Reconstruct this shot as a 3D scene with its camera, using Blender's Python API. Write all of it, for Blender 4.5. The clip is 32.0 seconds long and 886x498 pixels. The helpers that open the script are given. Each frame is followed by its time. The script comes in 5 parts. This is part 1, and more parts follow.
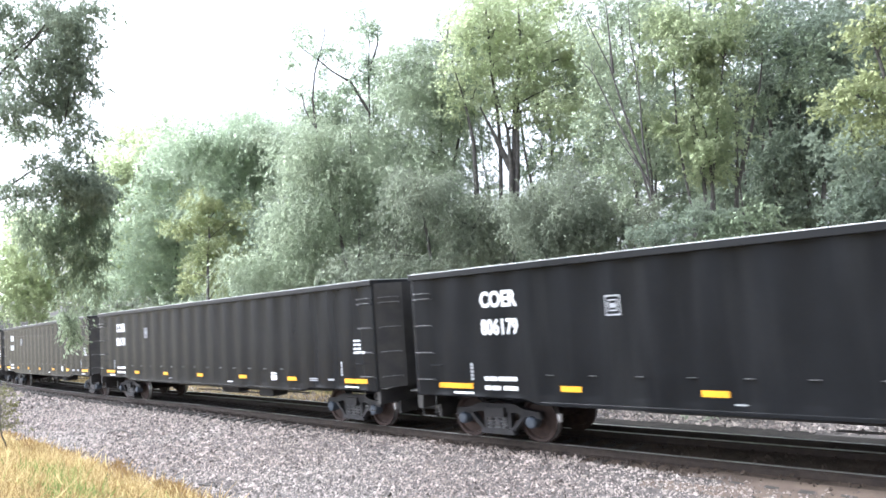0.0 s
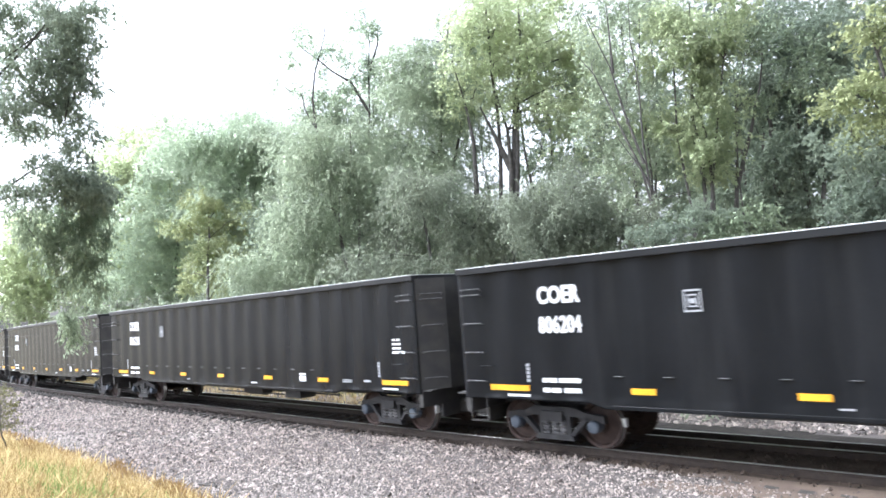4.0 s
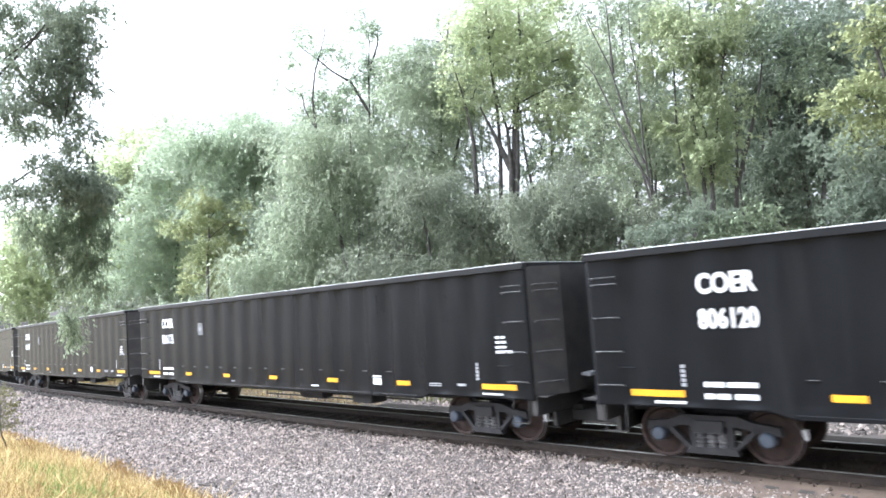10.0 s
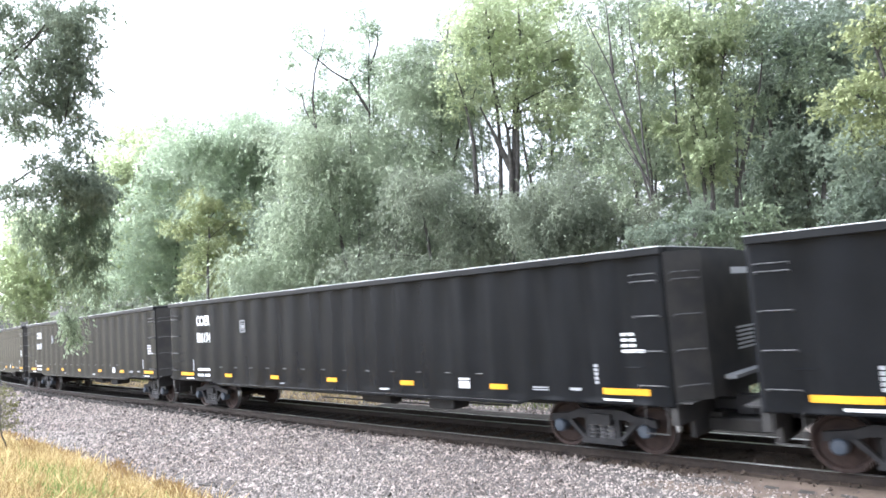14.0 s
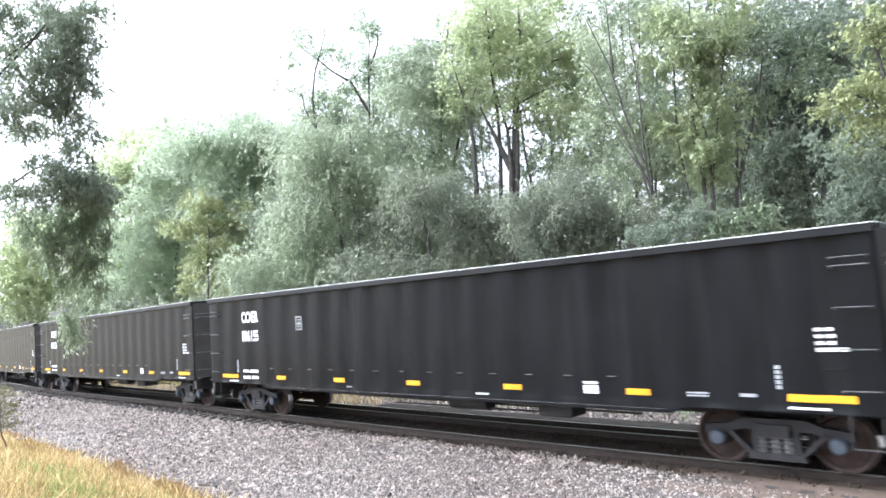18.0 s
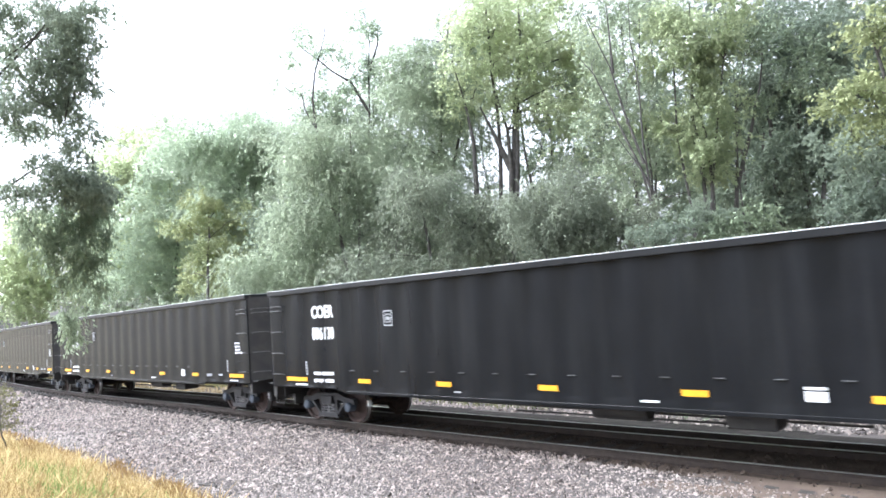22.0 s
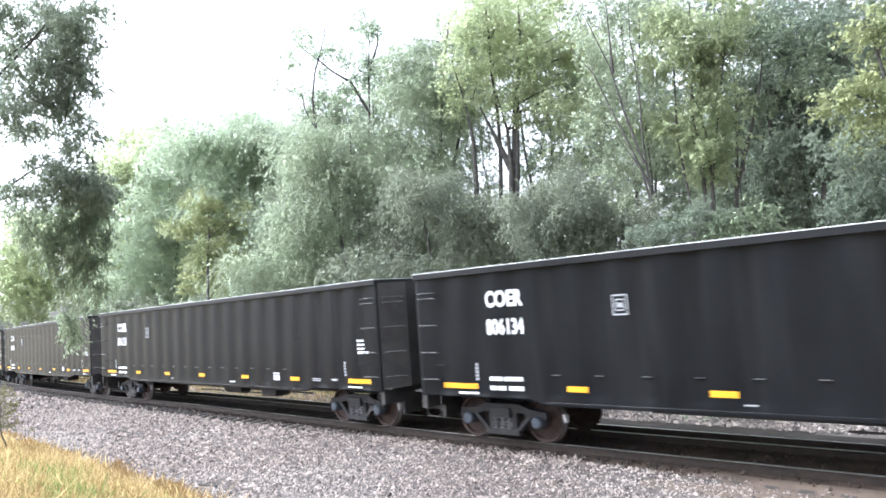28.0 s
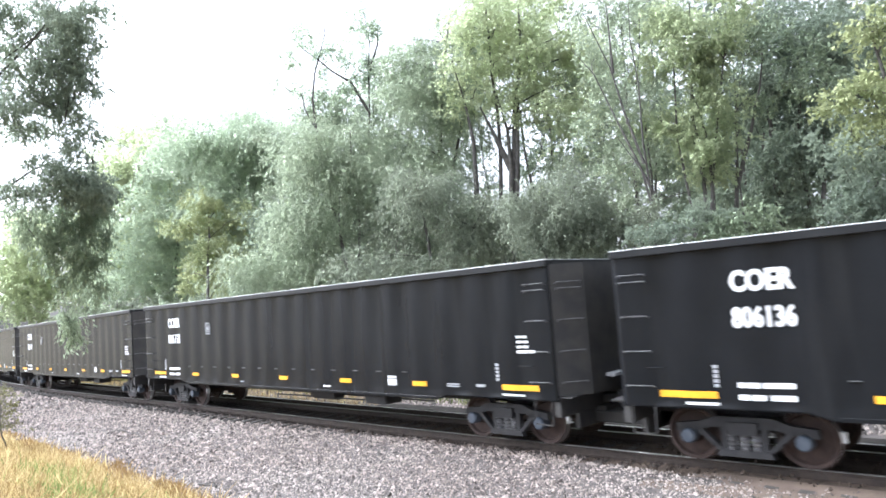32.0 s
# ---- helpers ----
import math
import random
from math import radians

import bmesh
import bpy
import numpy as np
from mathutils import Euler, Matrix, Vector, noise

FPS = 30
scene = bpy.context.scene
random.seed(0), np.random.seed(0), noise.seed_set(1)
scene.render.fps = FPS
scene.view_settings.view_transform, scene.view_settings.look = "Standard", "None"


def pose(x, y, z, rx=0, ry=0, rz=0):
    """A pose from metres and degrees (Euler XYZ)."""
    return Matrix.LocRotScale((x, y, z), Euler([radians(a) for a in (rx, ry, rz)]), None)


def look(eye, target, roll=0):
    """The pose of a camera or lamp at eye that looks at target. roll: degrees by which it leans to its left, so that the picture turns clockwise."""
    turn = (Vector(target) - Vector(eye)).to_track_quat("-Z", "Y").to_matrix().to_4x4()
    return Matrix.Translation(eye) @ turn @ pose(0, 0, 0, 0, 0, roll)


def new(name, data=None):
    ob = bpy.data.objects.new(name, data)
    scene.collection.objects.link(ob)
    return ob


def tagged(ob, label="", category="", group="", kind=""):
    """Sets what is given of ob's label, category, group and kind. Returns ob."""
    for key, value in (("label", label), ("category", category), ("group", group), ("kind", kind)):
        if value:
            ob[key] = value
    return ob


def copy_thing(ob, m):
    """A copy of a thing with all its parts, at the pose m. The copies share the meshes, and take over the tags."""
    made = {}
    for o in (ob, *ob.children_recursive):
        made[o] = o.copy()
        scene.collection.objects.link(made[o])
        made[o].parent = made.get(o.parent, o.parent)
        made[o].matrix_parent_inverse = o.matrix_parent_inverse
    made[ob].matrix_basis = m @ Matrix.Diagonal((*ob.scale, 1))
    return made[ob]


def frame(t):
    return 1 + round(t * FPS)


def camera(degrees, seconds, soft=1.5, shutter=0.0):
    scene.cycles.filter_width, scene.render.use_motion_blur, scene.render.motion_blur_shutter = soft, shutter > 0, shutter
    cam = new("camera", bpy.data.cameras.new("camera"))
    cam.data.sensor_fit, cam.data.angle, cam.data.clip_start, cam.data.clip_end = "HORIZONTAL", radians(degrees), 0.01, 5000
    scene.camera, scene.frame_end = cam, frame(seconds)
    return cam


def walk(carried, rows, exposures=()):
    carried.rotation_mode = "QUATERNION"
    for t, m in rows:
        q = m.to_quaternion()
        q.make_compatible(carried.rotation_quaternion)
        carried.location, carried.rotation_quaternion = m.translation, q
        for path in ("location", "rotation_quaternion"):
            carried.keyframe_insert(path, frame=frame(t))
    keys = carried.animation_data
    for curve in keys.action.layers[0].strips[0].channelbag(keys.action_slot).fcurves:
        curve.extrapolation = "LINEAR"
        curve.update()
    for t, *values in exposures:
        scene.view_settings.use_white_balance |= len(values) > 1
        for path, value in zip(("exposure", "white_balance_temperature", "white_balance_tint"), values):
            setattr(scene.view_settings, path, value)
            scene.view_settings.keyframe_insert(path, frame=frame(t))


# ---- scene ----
# The camera stands still on the bank; x runs along the track (the train's way), y away from the camera.
EYE = (0.0, 0.0, 2.97)
YAW, PITCH, ROLL = radians(41.33), radians(4.33), -3.71
cam = camera(66.31, 32.0, soft=1.6, shutter=0.2)
AIM = (EYE[0] - 20 * math.sin(YAW) * math.cos(PITCH), EYE[1] + 20 * math.cos(YAW) * math.cos(PITCH), EYE[2] + 20 * math.sin(PITCH))
walk(cam, [(0.0, look(EYE, AIM, ROLL)), (32.0, look(EYE, AIM, ROLL))], exposures=[(0.0, 2.02, 5800, 12), (32.0, 2.02, 5800, 12)])

# ---- light: a bright overcast sky, the sun a wide glow behind the wood ----
SUN_ELEVATION, SUN_TURN = radians(50), radians(-116)
world = bpy.data.worlds.new("overcast_sky")
scene.world = world
world.use_nodes = True
wn, wl = world.node_tree.nodes, world.node_tree.links
wn.clear()
sky = wn.new("ShaderNodeTexSky")
sky.sky_type, sky.sun_disc = "NISHITA", False
sky.sun_elevation, sky.sun_rotation = SUN_ELEVATION, SUN_TURN
sky.air_density, sky.dust_density, sky.ozone_density = 1.0, 6.0, 1.0
pale = wn.new("ShaderNodeHueSaturation")
pale.inputs["Saturation"].default_value = 0.16
back = wn.new("ShaderNodeBackground")
back.inputs["Strength"].default_value = 0.15
wout = wn.new("ShaderNodeOutputWorld")
wl.new(sky.outputs["Color"], pale.inputs["Color"])
wl.new(pale.outputs["Color"], back.inputs["Color"])
wl.new(back.outputs["Background"], wout.inputs["Surface"])
sun = new("sun", bpy.data.lights.new("sun", "SUN"))
sun.data.energy, sun.data.angle, sun.data.color = 1.3, radians(85), (1.0, 0.97, 0.92)
sun.matrix_world = look((math.sin(SUN_TURN) * math.cos(SUN_ELEVATION) * 50, math.cos(SUN_TURN) * math.cos(SUN_ELEVATION) * 50, math.sin(SUN_ELEVATION) * 50), (0, 0, 0))


# ---- materials ----
def material(name, colour, colour2=None, rough=0.8, metal=0.0, scale=6.0, bump=0.0, bump_scale=40.0, island=0.0, obj=0.0, stain=None, gloss=0.5, streak=None):
    """Two scales of noise between two colours, fine relief, and an own shade for each piece."""
    m = bpy.data.materials.new(name)
    m.use_nodes = True
    n, l = m.node_tree.nodes, m.node_tree.links
    bsdf = n["Principled BSDF"]
    bsdf.inputs["Roughness"].default_value, bsdf.inputs["Metallic"].default_value = rough, metal
    bsdf.inputs["Specular IOR Level"].default_value = gloss
    co = n.new("ShaderNodeTexCoord")
    big = n.new("ShaderNodeTexNoise")
    big.inputs["Scale"].default_value, big.inputs["Detail"].default_value = scale, 6.0
    l.new(co.outputs["Object"], big.inputs["Vector"])
    ramp = n.new("ShaderNodeMapRange")
    ramp.inputs["From Min"].default_value, ramp.inputs["From Max"].default_value = 0.35, 0.65
    l.new(big.outputs["Fac"], ramp.inputs["Value"])
    mix = n.new("ShaderNodeMix")
    mix.data_type = "RGBA"
    mix.inputs["A"].default_value = (*colour, 1)
    mix.inputs["B"].default_value = (*(colour2 or colour), 1)
    l.new(ramp.outputs["Result"], mix.inputs["Factor"])
    out = mix.outputs["Result"]
    small = n.new("ShaderNodeTexNoise")
    small.inputs["Scale"].default_value, small.inputs["Detail"].default_value = bump_scale, 8.0
    l.new(co.outputs["Object"], small.inputs["Vector"])
    if stain:
        far = n.new("ShaderNodeTexNoise")
        far.inputs["Scale"].default_value, far.inputs["Detail"].default_value = stain[1], 5.0
        if streak:
            stretch = n.new("ShaderNodeMapping")
            stretch.inputs["Scale"].default_value = streak
            l.new(co.outputs["Object"], stretch.inputs["Vector"])
            l.new(stretch.outputs["Vector"], far.inputs["Vector"])
        else:
            l.new(co.outputs["Object"], far.inputs["Vector"])
        r3 = n.new("ShaderNodeMapRange")
        r3.inputs["From Min"].default_value, r3.inputs["From Max"].default_value = 0.5, 0.72
        l.new(far.outputs["Fac"], r3.inputs["Value"])
        mx = n.new("ShaderNodeMix")
        mx.data_type = "RGBA"
        mx.inputs["B"].default_value = (*stain[0], 1)
        l.new(out, mx.inputs["A"])
        l.new(r3.outputs["Result"], mx.inputs["Factor"])
        out = mx.outputs["Result"]
    hue = n.new("ShaderNodeHueSaturation")
    l.new(out, hue.inputs["Color"])
    vary = n.new("ShaderNodeMapRange")
    vary.inputs["To Min"].default_value, vary.inputs["To Max"].default_value = 0.86, 1.14
    l.new(small.outputs["Fac"], vary.inputs["Value"])
    val = vary.outputs["Result"]
    if island or obj:
        src = n.new("ShaderNodeNewGeometry").outputs["Random Per Island"] if island else n.new("ShaderNodeObjectInfo").outputs["Random"]
        spread = n.new("ShaderNodeMapRange")
        k = island or obj
        spread.inputs["To Min"].default_value, spread.inputs["To Max"].default_value = 1 - k, 1 + k
        l.new(src, spread.inputs["Value"])
        mul = n.new("ShaderNodeMath")
        mul.operation = "MULTIPLY"
        l.new(val, mul.inputs[0])
        l.new(spread.outputs["Result"], mul.inputs[1])
        val = mul.outputs["Value"]
    l.new(val, hue.inputs["Value"])
    l.new(hue.outputs["Color"], bsdf.inputs["Base Color"])
    if bump:
        b = n.new("ShaderNodeBump")
        b.inputs["Strength"].default_value, b.inputs["Distance"].default_value = bump, 0.02
        l.new(small.outputs["Fac"], b.inputs["Height"])
        l.new(b.outputs["Normal"], bsdf.inputs["Normal"])
    return m


def leaf_material(name, colour, colour2, through_light=0.68, rough=0.6, own=0.17):
    """Leaves: each with its own shade between two greens, and light that comes through them."""
    m = bpy.data.materials.new(name)
    m.use_nodes = True
    n, l = m.node_tree.nodes, m.node_tree.links
    bsdf = n["Principled BSDF"]
    bsdf.inputs["Roughness"].default_value = rough
    bsdf.inputs["Specular IOR Level"].default_value = 0.07
    geo = n.new("ShaderNodeNewGeometry")
    co = n.new("ShaderNodeTexCoord")
    patch = n.new("ShaderNodeTexNoise")
    patch.inputs["Scale"].default_value, patch.inputs["Detail"].default_value = 0.55, 3.0
    l.new(co.outputs["Object"], patch.inputs["Vector"])
    add = n.new("ShaderNodeMath")
    add.operation = "MULTIPLY_ADD"
    add.inputs[1].default_value, add.inputs[2].default_value = own, -own / 2
    l.new(geo.outputs["Random Per Island"], add.inputs[0])
    total = n.new("ShaderNodeMath")
    total.operation = "ADD"
    l.new(add.outputs["Value"], total.inputs[0])
    l.new(patch.outputs["Fac"], total.inputs[1])
    ramp = n.new("ShaderNodeMapRange")
    ramp.inputs["From Min"].default_value, ramp.inputs["From Max"].default_value = 0.25, 0.75
    l.new(total.outputs["Value"], ramp.inputs["Value"])
    mix = n.new("ShaderNodeMix")
    mix.data_type = "RGBA"
    mix.inputs["A"].default_value, mix.inputs["B"].default_value = (*colour, 1), (*colour2, 1)
    l.new(ramp.outputs["Result"], mix.inputs["Factor"])
    l.new(mix.outputs["Result"], bsdf.inputs["Base Color"])
    lucent = n.new("ShaderNodeBsdfTranslucent")
    bright = n.new("ShaderNodeHueSaturation")
    bright.inputs["Value"].default_value, bright.inputs["Saturation"].default_value = 1.7, 1.0
    l.new(mix.outputs["Result"], bright.inputs["Color"])
    l.new(bright.outputs["Color"], lucent.inputs["Color"])
    blend = n.new("ShaderNodeMixShader")
    blend.inputs["Fac"].default_value = through_light
    l.new(bsdf.outputs["BSDF"], blend.inputs[1])
    l.new(lucent.outputs["BSDF"], blend.inputs[2])
    l.new(blend.outputs["Shader"], n["Material Output"].inputs["Surface"])
    return m


# Darker than the stones: the shade in their gaps is in this colour.
GRAVEL = material("gravel", (0.048, 0.042, 0.040), (0.085, 0.075, 0.070), 0.9, scale=3.0, bump=0.8, bump_scale=30)
STONE = material("ballast_stone", (0.1121, 0.0930, 0.0828), (0.1947, 0.1637, 0.1472), 0.85, scale=5.0, bump=0.3, bump_scale=60, island=0.85, stain=((0.2042, 0.1823, 0.1656), 0.22))
SOIL = material("dry_grass_soil", (0.16, 0.12, 0.06), (0.10, 0.095, 0.045), 0.95, scale=1.2, bump=0.6, bump_scale=25)
TRACKBED = material("dark_brown_trackbed", (0.046, 0.036, 0.029), (0.085, 0.066, 0.052), 0.9, scale=2.5, bump=0.7, bump_scale=30, gloss=0.15)
TIE = material("creosoted_tie", (0.028, 0.025, 0.023), (0.052, 0.047, 0.042), 0.85, scale=5.0, bump=0.5, bump_scale=50, obj=0.3)
RUST = material("rusty_rail", (0.0234, 0.0168, 0.0136), (0.0390, 0.0280, 0.0216), 0.75, 0.2, scale=7.0, bump=0.3, bump_scale=80)
SHINE = material("worn_rail_head", (0.60, 0.59, 0.58), (0.50, 0.49, 0.48), 0.36, 0.85, scale=12.0)
BLACK = material("black_car_paint", (0.0064, 0.0073, 0.0090), (0.0089, 0.0099, 0.0120), 0.26, 0.0, scale=0.9, bump=0.03, bump_scale=14, stain=((0.0136, 0.0146, 0.0164), 1.0), gloss=0.18, streak=(2.2, 1.0, 0.22))
# Raised above the side paint, to lift the shaded ends and underframe.
BLACK2 = material("lifted_black_paint", (0.0192, 0.0192, 0.0204), (0.0350, 0.0333, 0.0306), 0.7, 0.0, scale=3.0, bump=0.15, bump_scale=30)
CHORD = material("worn_glossy_top_chord", (0.0090, 0.0098, 0.0112), (0.014, 0.015, 0.0165), 0.3, 0.0, scale=1.5, bump=0.04, bump_scale=14, gloss=0.26)
RIM = material("pale_top_edge", (0.66, 0.67, 0.67), (0.54, 0.56, 0.56), 0.5, 0.0, scale=5.0)
RUNG = material("worn_rung_steel", (0.06, 0.06, 0.063), (0.15, 0.15, 0.155), 0.5, 0.2, scale=9.0)
STEEL = material("cast_truck_steel", (0.0161, 0.0161, 0.0184), (0.0275, 0.0275, 0.0298), 0.65, 0.1, scale=6.0, bump=0.3, bump_scale=50)
CAP = material("bearing_cap_steel", (0.0527, 0.0682, 0.0910), (0.0806, 0.0973, 0.1235), 0.5, 0.2, scale=9.0)
WHEEL = material("rusty_wheel", (0.036, 0.024, 0.021), (0.060, 0.039, 0.033), 0.7, 0.3, scale=8.0, bump=0.2)
WHITE = material("white_stencil_paint", (0.74, 0.75, 0.76), (0.62, 0.63, 0.64), 0.6, scale=25.0)
BLACK_BED = material("black_ground", (0.020, 0.019, 0.018), (0.036, 0.033, 0.030), 0.95, scale=3.0, bump=0.6, bump_scale=30, gloss=0.08)
EARTH = material("brown_earth", (0.0734, 0.0544, 0.0423), (0.1296, 0.0968, 0.0743), 0.95, scale=2.0, bump=0.6, bump_scale=30)
LUG = material("scuffed_lug", (0.025, 0.026, 0.028), (0.08, 0.08, 0.083), 0.5, scale=9.0)
YELLOW = material("yellow_reflector", (0.80, 0.39, 0.02), (0.68, 0.33, 0.02), 0.35, scale=20.0)
GREYMARK = material("faded_grey_stencil", (0.38, 0.39, 0.41), (0.28, 0.29, 0.31), 0.6, scale=18.0)
BARK = material("grey_brown_bark", (0.060, 0.056, 0.052), (0.105, 0.098, 0.090), 0.95, scale=4.0, bump=0.9, bump_scale=18)
LEAF_WILLOW = leaf_material("willow_leaf", (0.1890, 0.2240, 0.1640), (0.2480, 0.2830, 0.2040))
LEAF_LIGHT = leaf_material("light_leaf", (0.2069, 0.2431, 0.1532), (0.2941, 0.3294, 0.2070))
# Paler greens for trees down the line: distance haze put into leaf colour.
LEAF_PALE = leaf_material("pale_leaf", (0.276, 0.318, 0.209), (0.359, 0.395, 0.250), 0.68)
LEAF_MIST = leaf_material("haze_paled_leaf", (0.2520, 0.3010, 0.2290), (0.3060, 0.3520, 0.2610), 0.68)
LEAF_YELLOW = leaf_material("yellowing_leaf", (0.1657, 0.1947, 0.1099), (0.2457, 0.2641, 0.1416))
LEAF_DARK = leaf_material("dark_leaf", (0.1129, 0.1420, 0.1136), (0.1830, 0.2140, 0.1564), 0.5)
LEAF_BLUE = leaf_material("grey_green_leaf", (0.191, 0.227, 0.175), (0.265, 0.302, 0.220))
# Greyer than LEAF_SPRAY on the same willow: its backlit look in the colour.
LEAF_NEAR = leaf_material("near_leaf", (0.1322, 0.1579, 0.1232), (0.1949, 0.2285, 0.1705), 0.5)
# Darkened somewhat: the shade on low growth is put into this green.
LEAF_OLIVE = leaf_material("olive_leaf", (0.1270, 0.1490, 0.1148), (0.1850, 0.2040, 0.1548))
LEAF_SPRAY = leaf_material("green_spray_leaf", (0.1126, 0.1428, 0.0973), (0.1711, 0.2030, 0.1384))
LEAF_BROWNISH = leaf_material("browning_leaf", (0.10, 0.095, 0.05), (0.16, 0.16, 0.08), 0.3)
STRAW = leaf_material("straw_grass", (0.24, 0.17, 0.075), (0.52, 0.42, 0.22), 0.3, own=0.9)
GREEN_GRASS = leaf_material("green_grass", (0.12, 0.17, 0.05), (0.30, 0.33, 0.13), 0.35, own=0.8)
# Darkened green: the shade below the wood is painted into the blades.
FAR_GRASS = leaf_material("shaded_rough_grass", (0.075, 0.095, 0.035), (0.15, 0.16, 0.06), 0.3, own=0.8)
BROWN_WEED = leaf_material("brown_weed", (0.17, 0.11, 0.05), (0.28, 0.19, 0.08), 0.3)


# ---- mesh helpers ----
def mesh_of(name, verts, faces, mat, smooth=False):
    me = bpy.data.meshes.new(name)
    me.from_pydata([tuple(v) for v in verts], [], faces)
    me.materials.append(mat)
    if smooth:
        me.polygons.foreach_set("use_smooth", np.ones(len(me.polygons), bool))
    me.update()
    return me


def quads_mesh(name, corners, mat):
    """A mesh of many separate four-sided pieces; corners is (n, 4, 3)."""
    n = len(corners)
    me = bpy.data.meshes.new(name)
    me.vertices.add(4 * n)
    me.vertices.foreach_set("co", np.ascontiguousarray(corners, dtype=np.float32).ravel())
    me.loops.add(4 * n)
    me.loops.foreach_set("vertex_index", np.arange(4 * n, dtype=np.int32))
    me.polygons.add(n)
    me.polygons.foreach_set("loop_start", np.arange(0, 4 * n, 4, dtype=np.int32))
    me.materials.append(mat)
    me.update(calc_edges=True)
    return me


def tris_mesh(name, verts, tris, mat):
    me = bpy.data.meshes.new(name)
    me.vertices.add(len(verts))
    me.vertices.foreach_set("co", np.ascontiguousarray(verts, dtype=np.float32).ravel())
    n = len(tris)
    me.loops.add(3 * n)
    me.loops.foreach_set("vertex_index", np.ascontiguousarray(tris, dtype=np.int32).ravel())
    me.polygons.add(n)
    me.polygons.foreach_set("loop_start", np.arange(0, 3 * n, 3, dtype=np.int32))
    me.materials.append(mat)
    me.update(calc_edges=True)
    return me


def part(name, bm, mat, parent, label=""):
    """Links a bmesh (or a ready mesh) as one part under a thing or a part."""
    if isinstance(bm, bmesh.types.BMesh):
        me = bpy.data.meshes.new(name)
        bmesh.ops.recalc_face_normals(bm, faces=bm.faces)
        bm.to_mesh(me)
        bm.free()
        me.materials.append(mat)
    else:
        me = bm
    ob = new(name, me)
    ob.parent = parent
    return tagged(ob, label)


def thing(name, label, category, group="", kind="", m=None):
    ob = new(name)
    ob.empty_display_size = 0.3
    if m is not None:
        ob.matrix_basis = m
    return tagged(ob, label, category, group, kind)


def box(bm, x0, x1, y0, y1, z0, z1, bevel=0.0):
    c = bmesh.ops.create_cube(bm, size=1.0, matrix=Matrix.LocRotScale(((x0 + x1) / 2, (y0 + y1) / 2, (z0 + z1) / 2), None, (abs(x1 - x0), abs(y1 - y0), abs(z1 - z0))))
    if bevel:
        es = list({e for v in c["verts"] for e in v.link_edges})
        bmesh.ops.bevel(bm, geom=es, offset=bevel, segments=1, affect="EDGES")


def prism(bm, outline, a0, a1, axis="y"):
    """An outline of (u, v) pairs drawn out from a0 to a1; axis y: u, v are x, z; axis x: u, v are y, z."""
    def at(u, v, a):
        return (u, a, v) if axis == "y" else (a, u, v)
    lo = [bm.verts.new(at(u, v, a0)) for u, v in outline]
    hi = [bm.verts.new(at(u, v, a1)) for u, v in outline]
    n = len(outline)
    bm.faces.new(lo)
    bm.faces.new(hi[::-1])
    for i in range(n):
        bm.faces.new((lo[i], hi[i], hi[(i + 1) % n], lo[(i + 1) % n]))


def lathe(bm, profile, segments, m=Matrix()):
    """A profile of (radius, along y) turned about the y axis."""
    rings = []
    for r, a in profile:
        rings.append([bm.verts.new(m @ Vector((r * math.cos(2 * math.pi * i / segments), a, r * math.sin(2 * math.pi * i / segments)))) for i in range(segments)])
    for p, q in zip(rings, rings[1:]):
        for i in range(segments):
            j = (i + 1) % segments
            bm.faces.new((p[i], p[j], q[j], q[i]))
    bm.faces.new(rings[0][::-1])
    bm.faces.new(rings[-1])


def bar(bm, p, q, r, sides=6):
    """A round bar from p to q."""
    p, q = Vector(p), Vector(q)
    turn = (q - p).to_track_quat("Z", "Y").to_matrix().to_4x4()
    bmesh.ops.create_cone(bm, cap_ends=True, segments=sides, radius1=r, radius2=r, depth=(q - p).length, matrix=Matrix.Translation((p + q) / 2) @ turn)


def words(text, size, bold=0.0):
    """Letters as a flat mesh in the x-z plane, centred, facing -y."""
    cu = bpy.data.curves.new("letters", "FONT")
    cu.body, cu.size, cu.offset, cu.align_x, cu.align_y = text, size, bold, "CENTER", "CENTER"
    cu.resolution_u = 3
    ob = new("letters", cu)
    me = bpy.data.meshes.new_from_object(ob.evaluated_get(bpy.context.evaluated_depsgraph_get()))
    bpy.data.objects.remove(ob)
    bpy.data.curves.remove(cu)
    me.transform(Matrix.Rotation(radians(90), 4, "X"))
    me.materials.clear()
    me.materials.append(WHITE)
    return me


# ---- the track's line: one wide curve with a slight grade ----
CAR_SIDE, RADIUS, GRADE = 10.95, 321.9, 0.009
CENTRE_Y = CAR_SIDE + RADIUS


def easing(x):
    """Down the line the curve eases and the grade grows: metres of easing at x."""
    u = np.clip(-20.0 - x, 0.0, 140.0)
    return np.where(u < 8, u * u / 16, u - 4)


EASE_SIDE, EASE_DROP = 0.0285, 0.0100


def along_np(s, off, z):
    a, r = s / RADIUS, RADIUS - off
    x = r * np.sin(a)
    e = easing(x)
    return np.stack([x, CENTRE_Y - r * np.cos(a) - EASE_SIDE * e, GRADE * s + z - EASE_DROP * e], -1)


def along(s, off, z=0.0):
    """The place s metres along the track, off metres beyond the line of the car sides, z above the rail heads."""
    return Vector(along_np(np.float64(s), off, z).tolist())


PROFILE_OFF = (-60, -16, -11, -8.0, -5.4, -4.2, -1.0, 0.15, 0.35, 2.9, 3.3, 4.6, 7.0, 9.5, 14, 60)
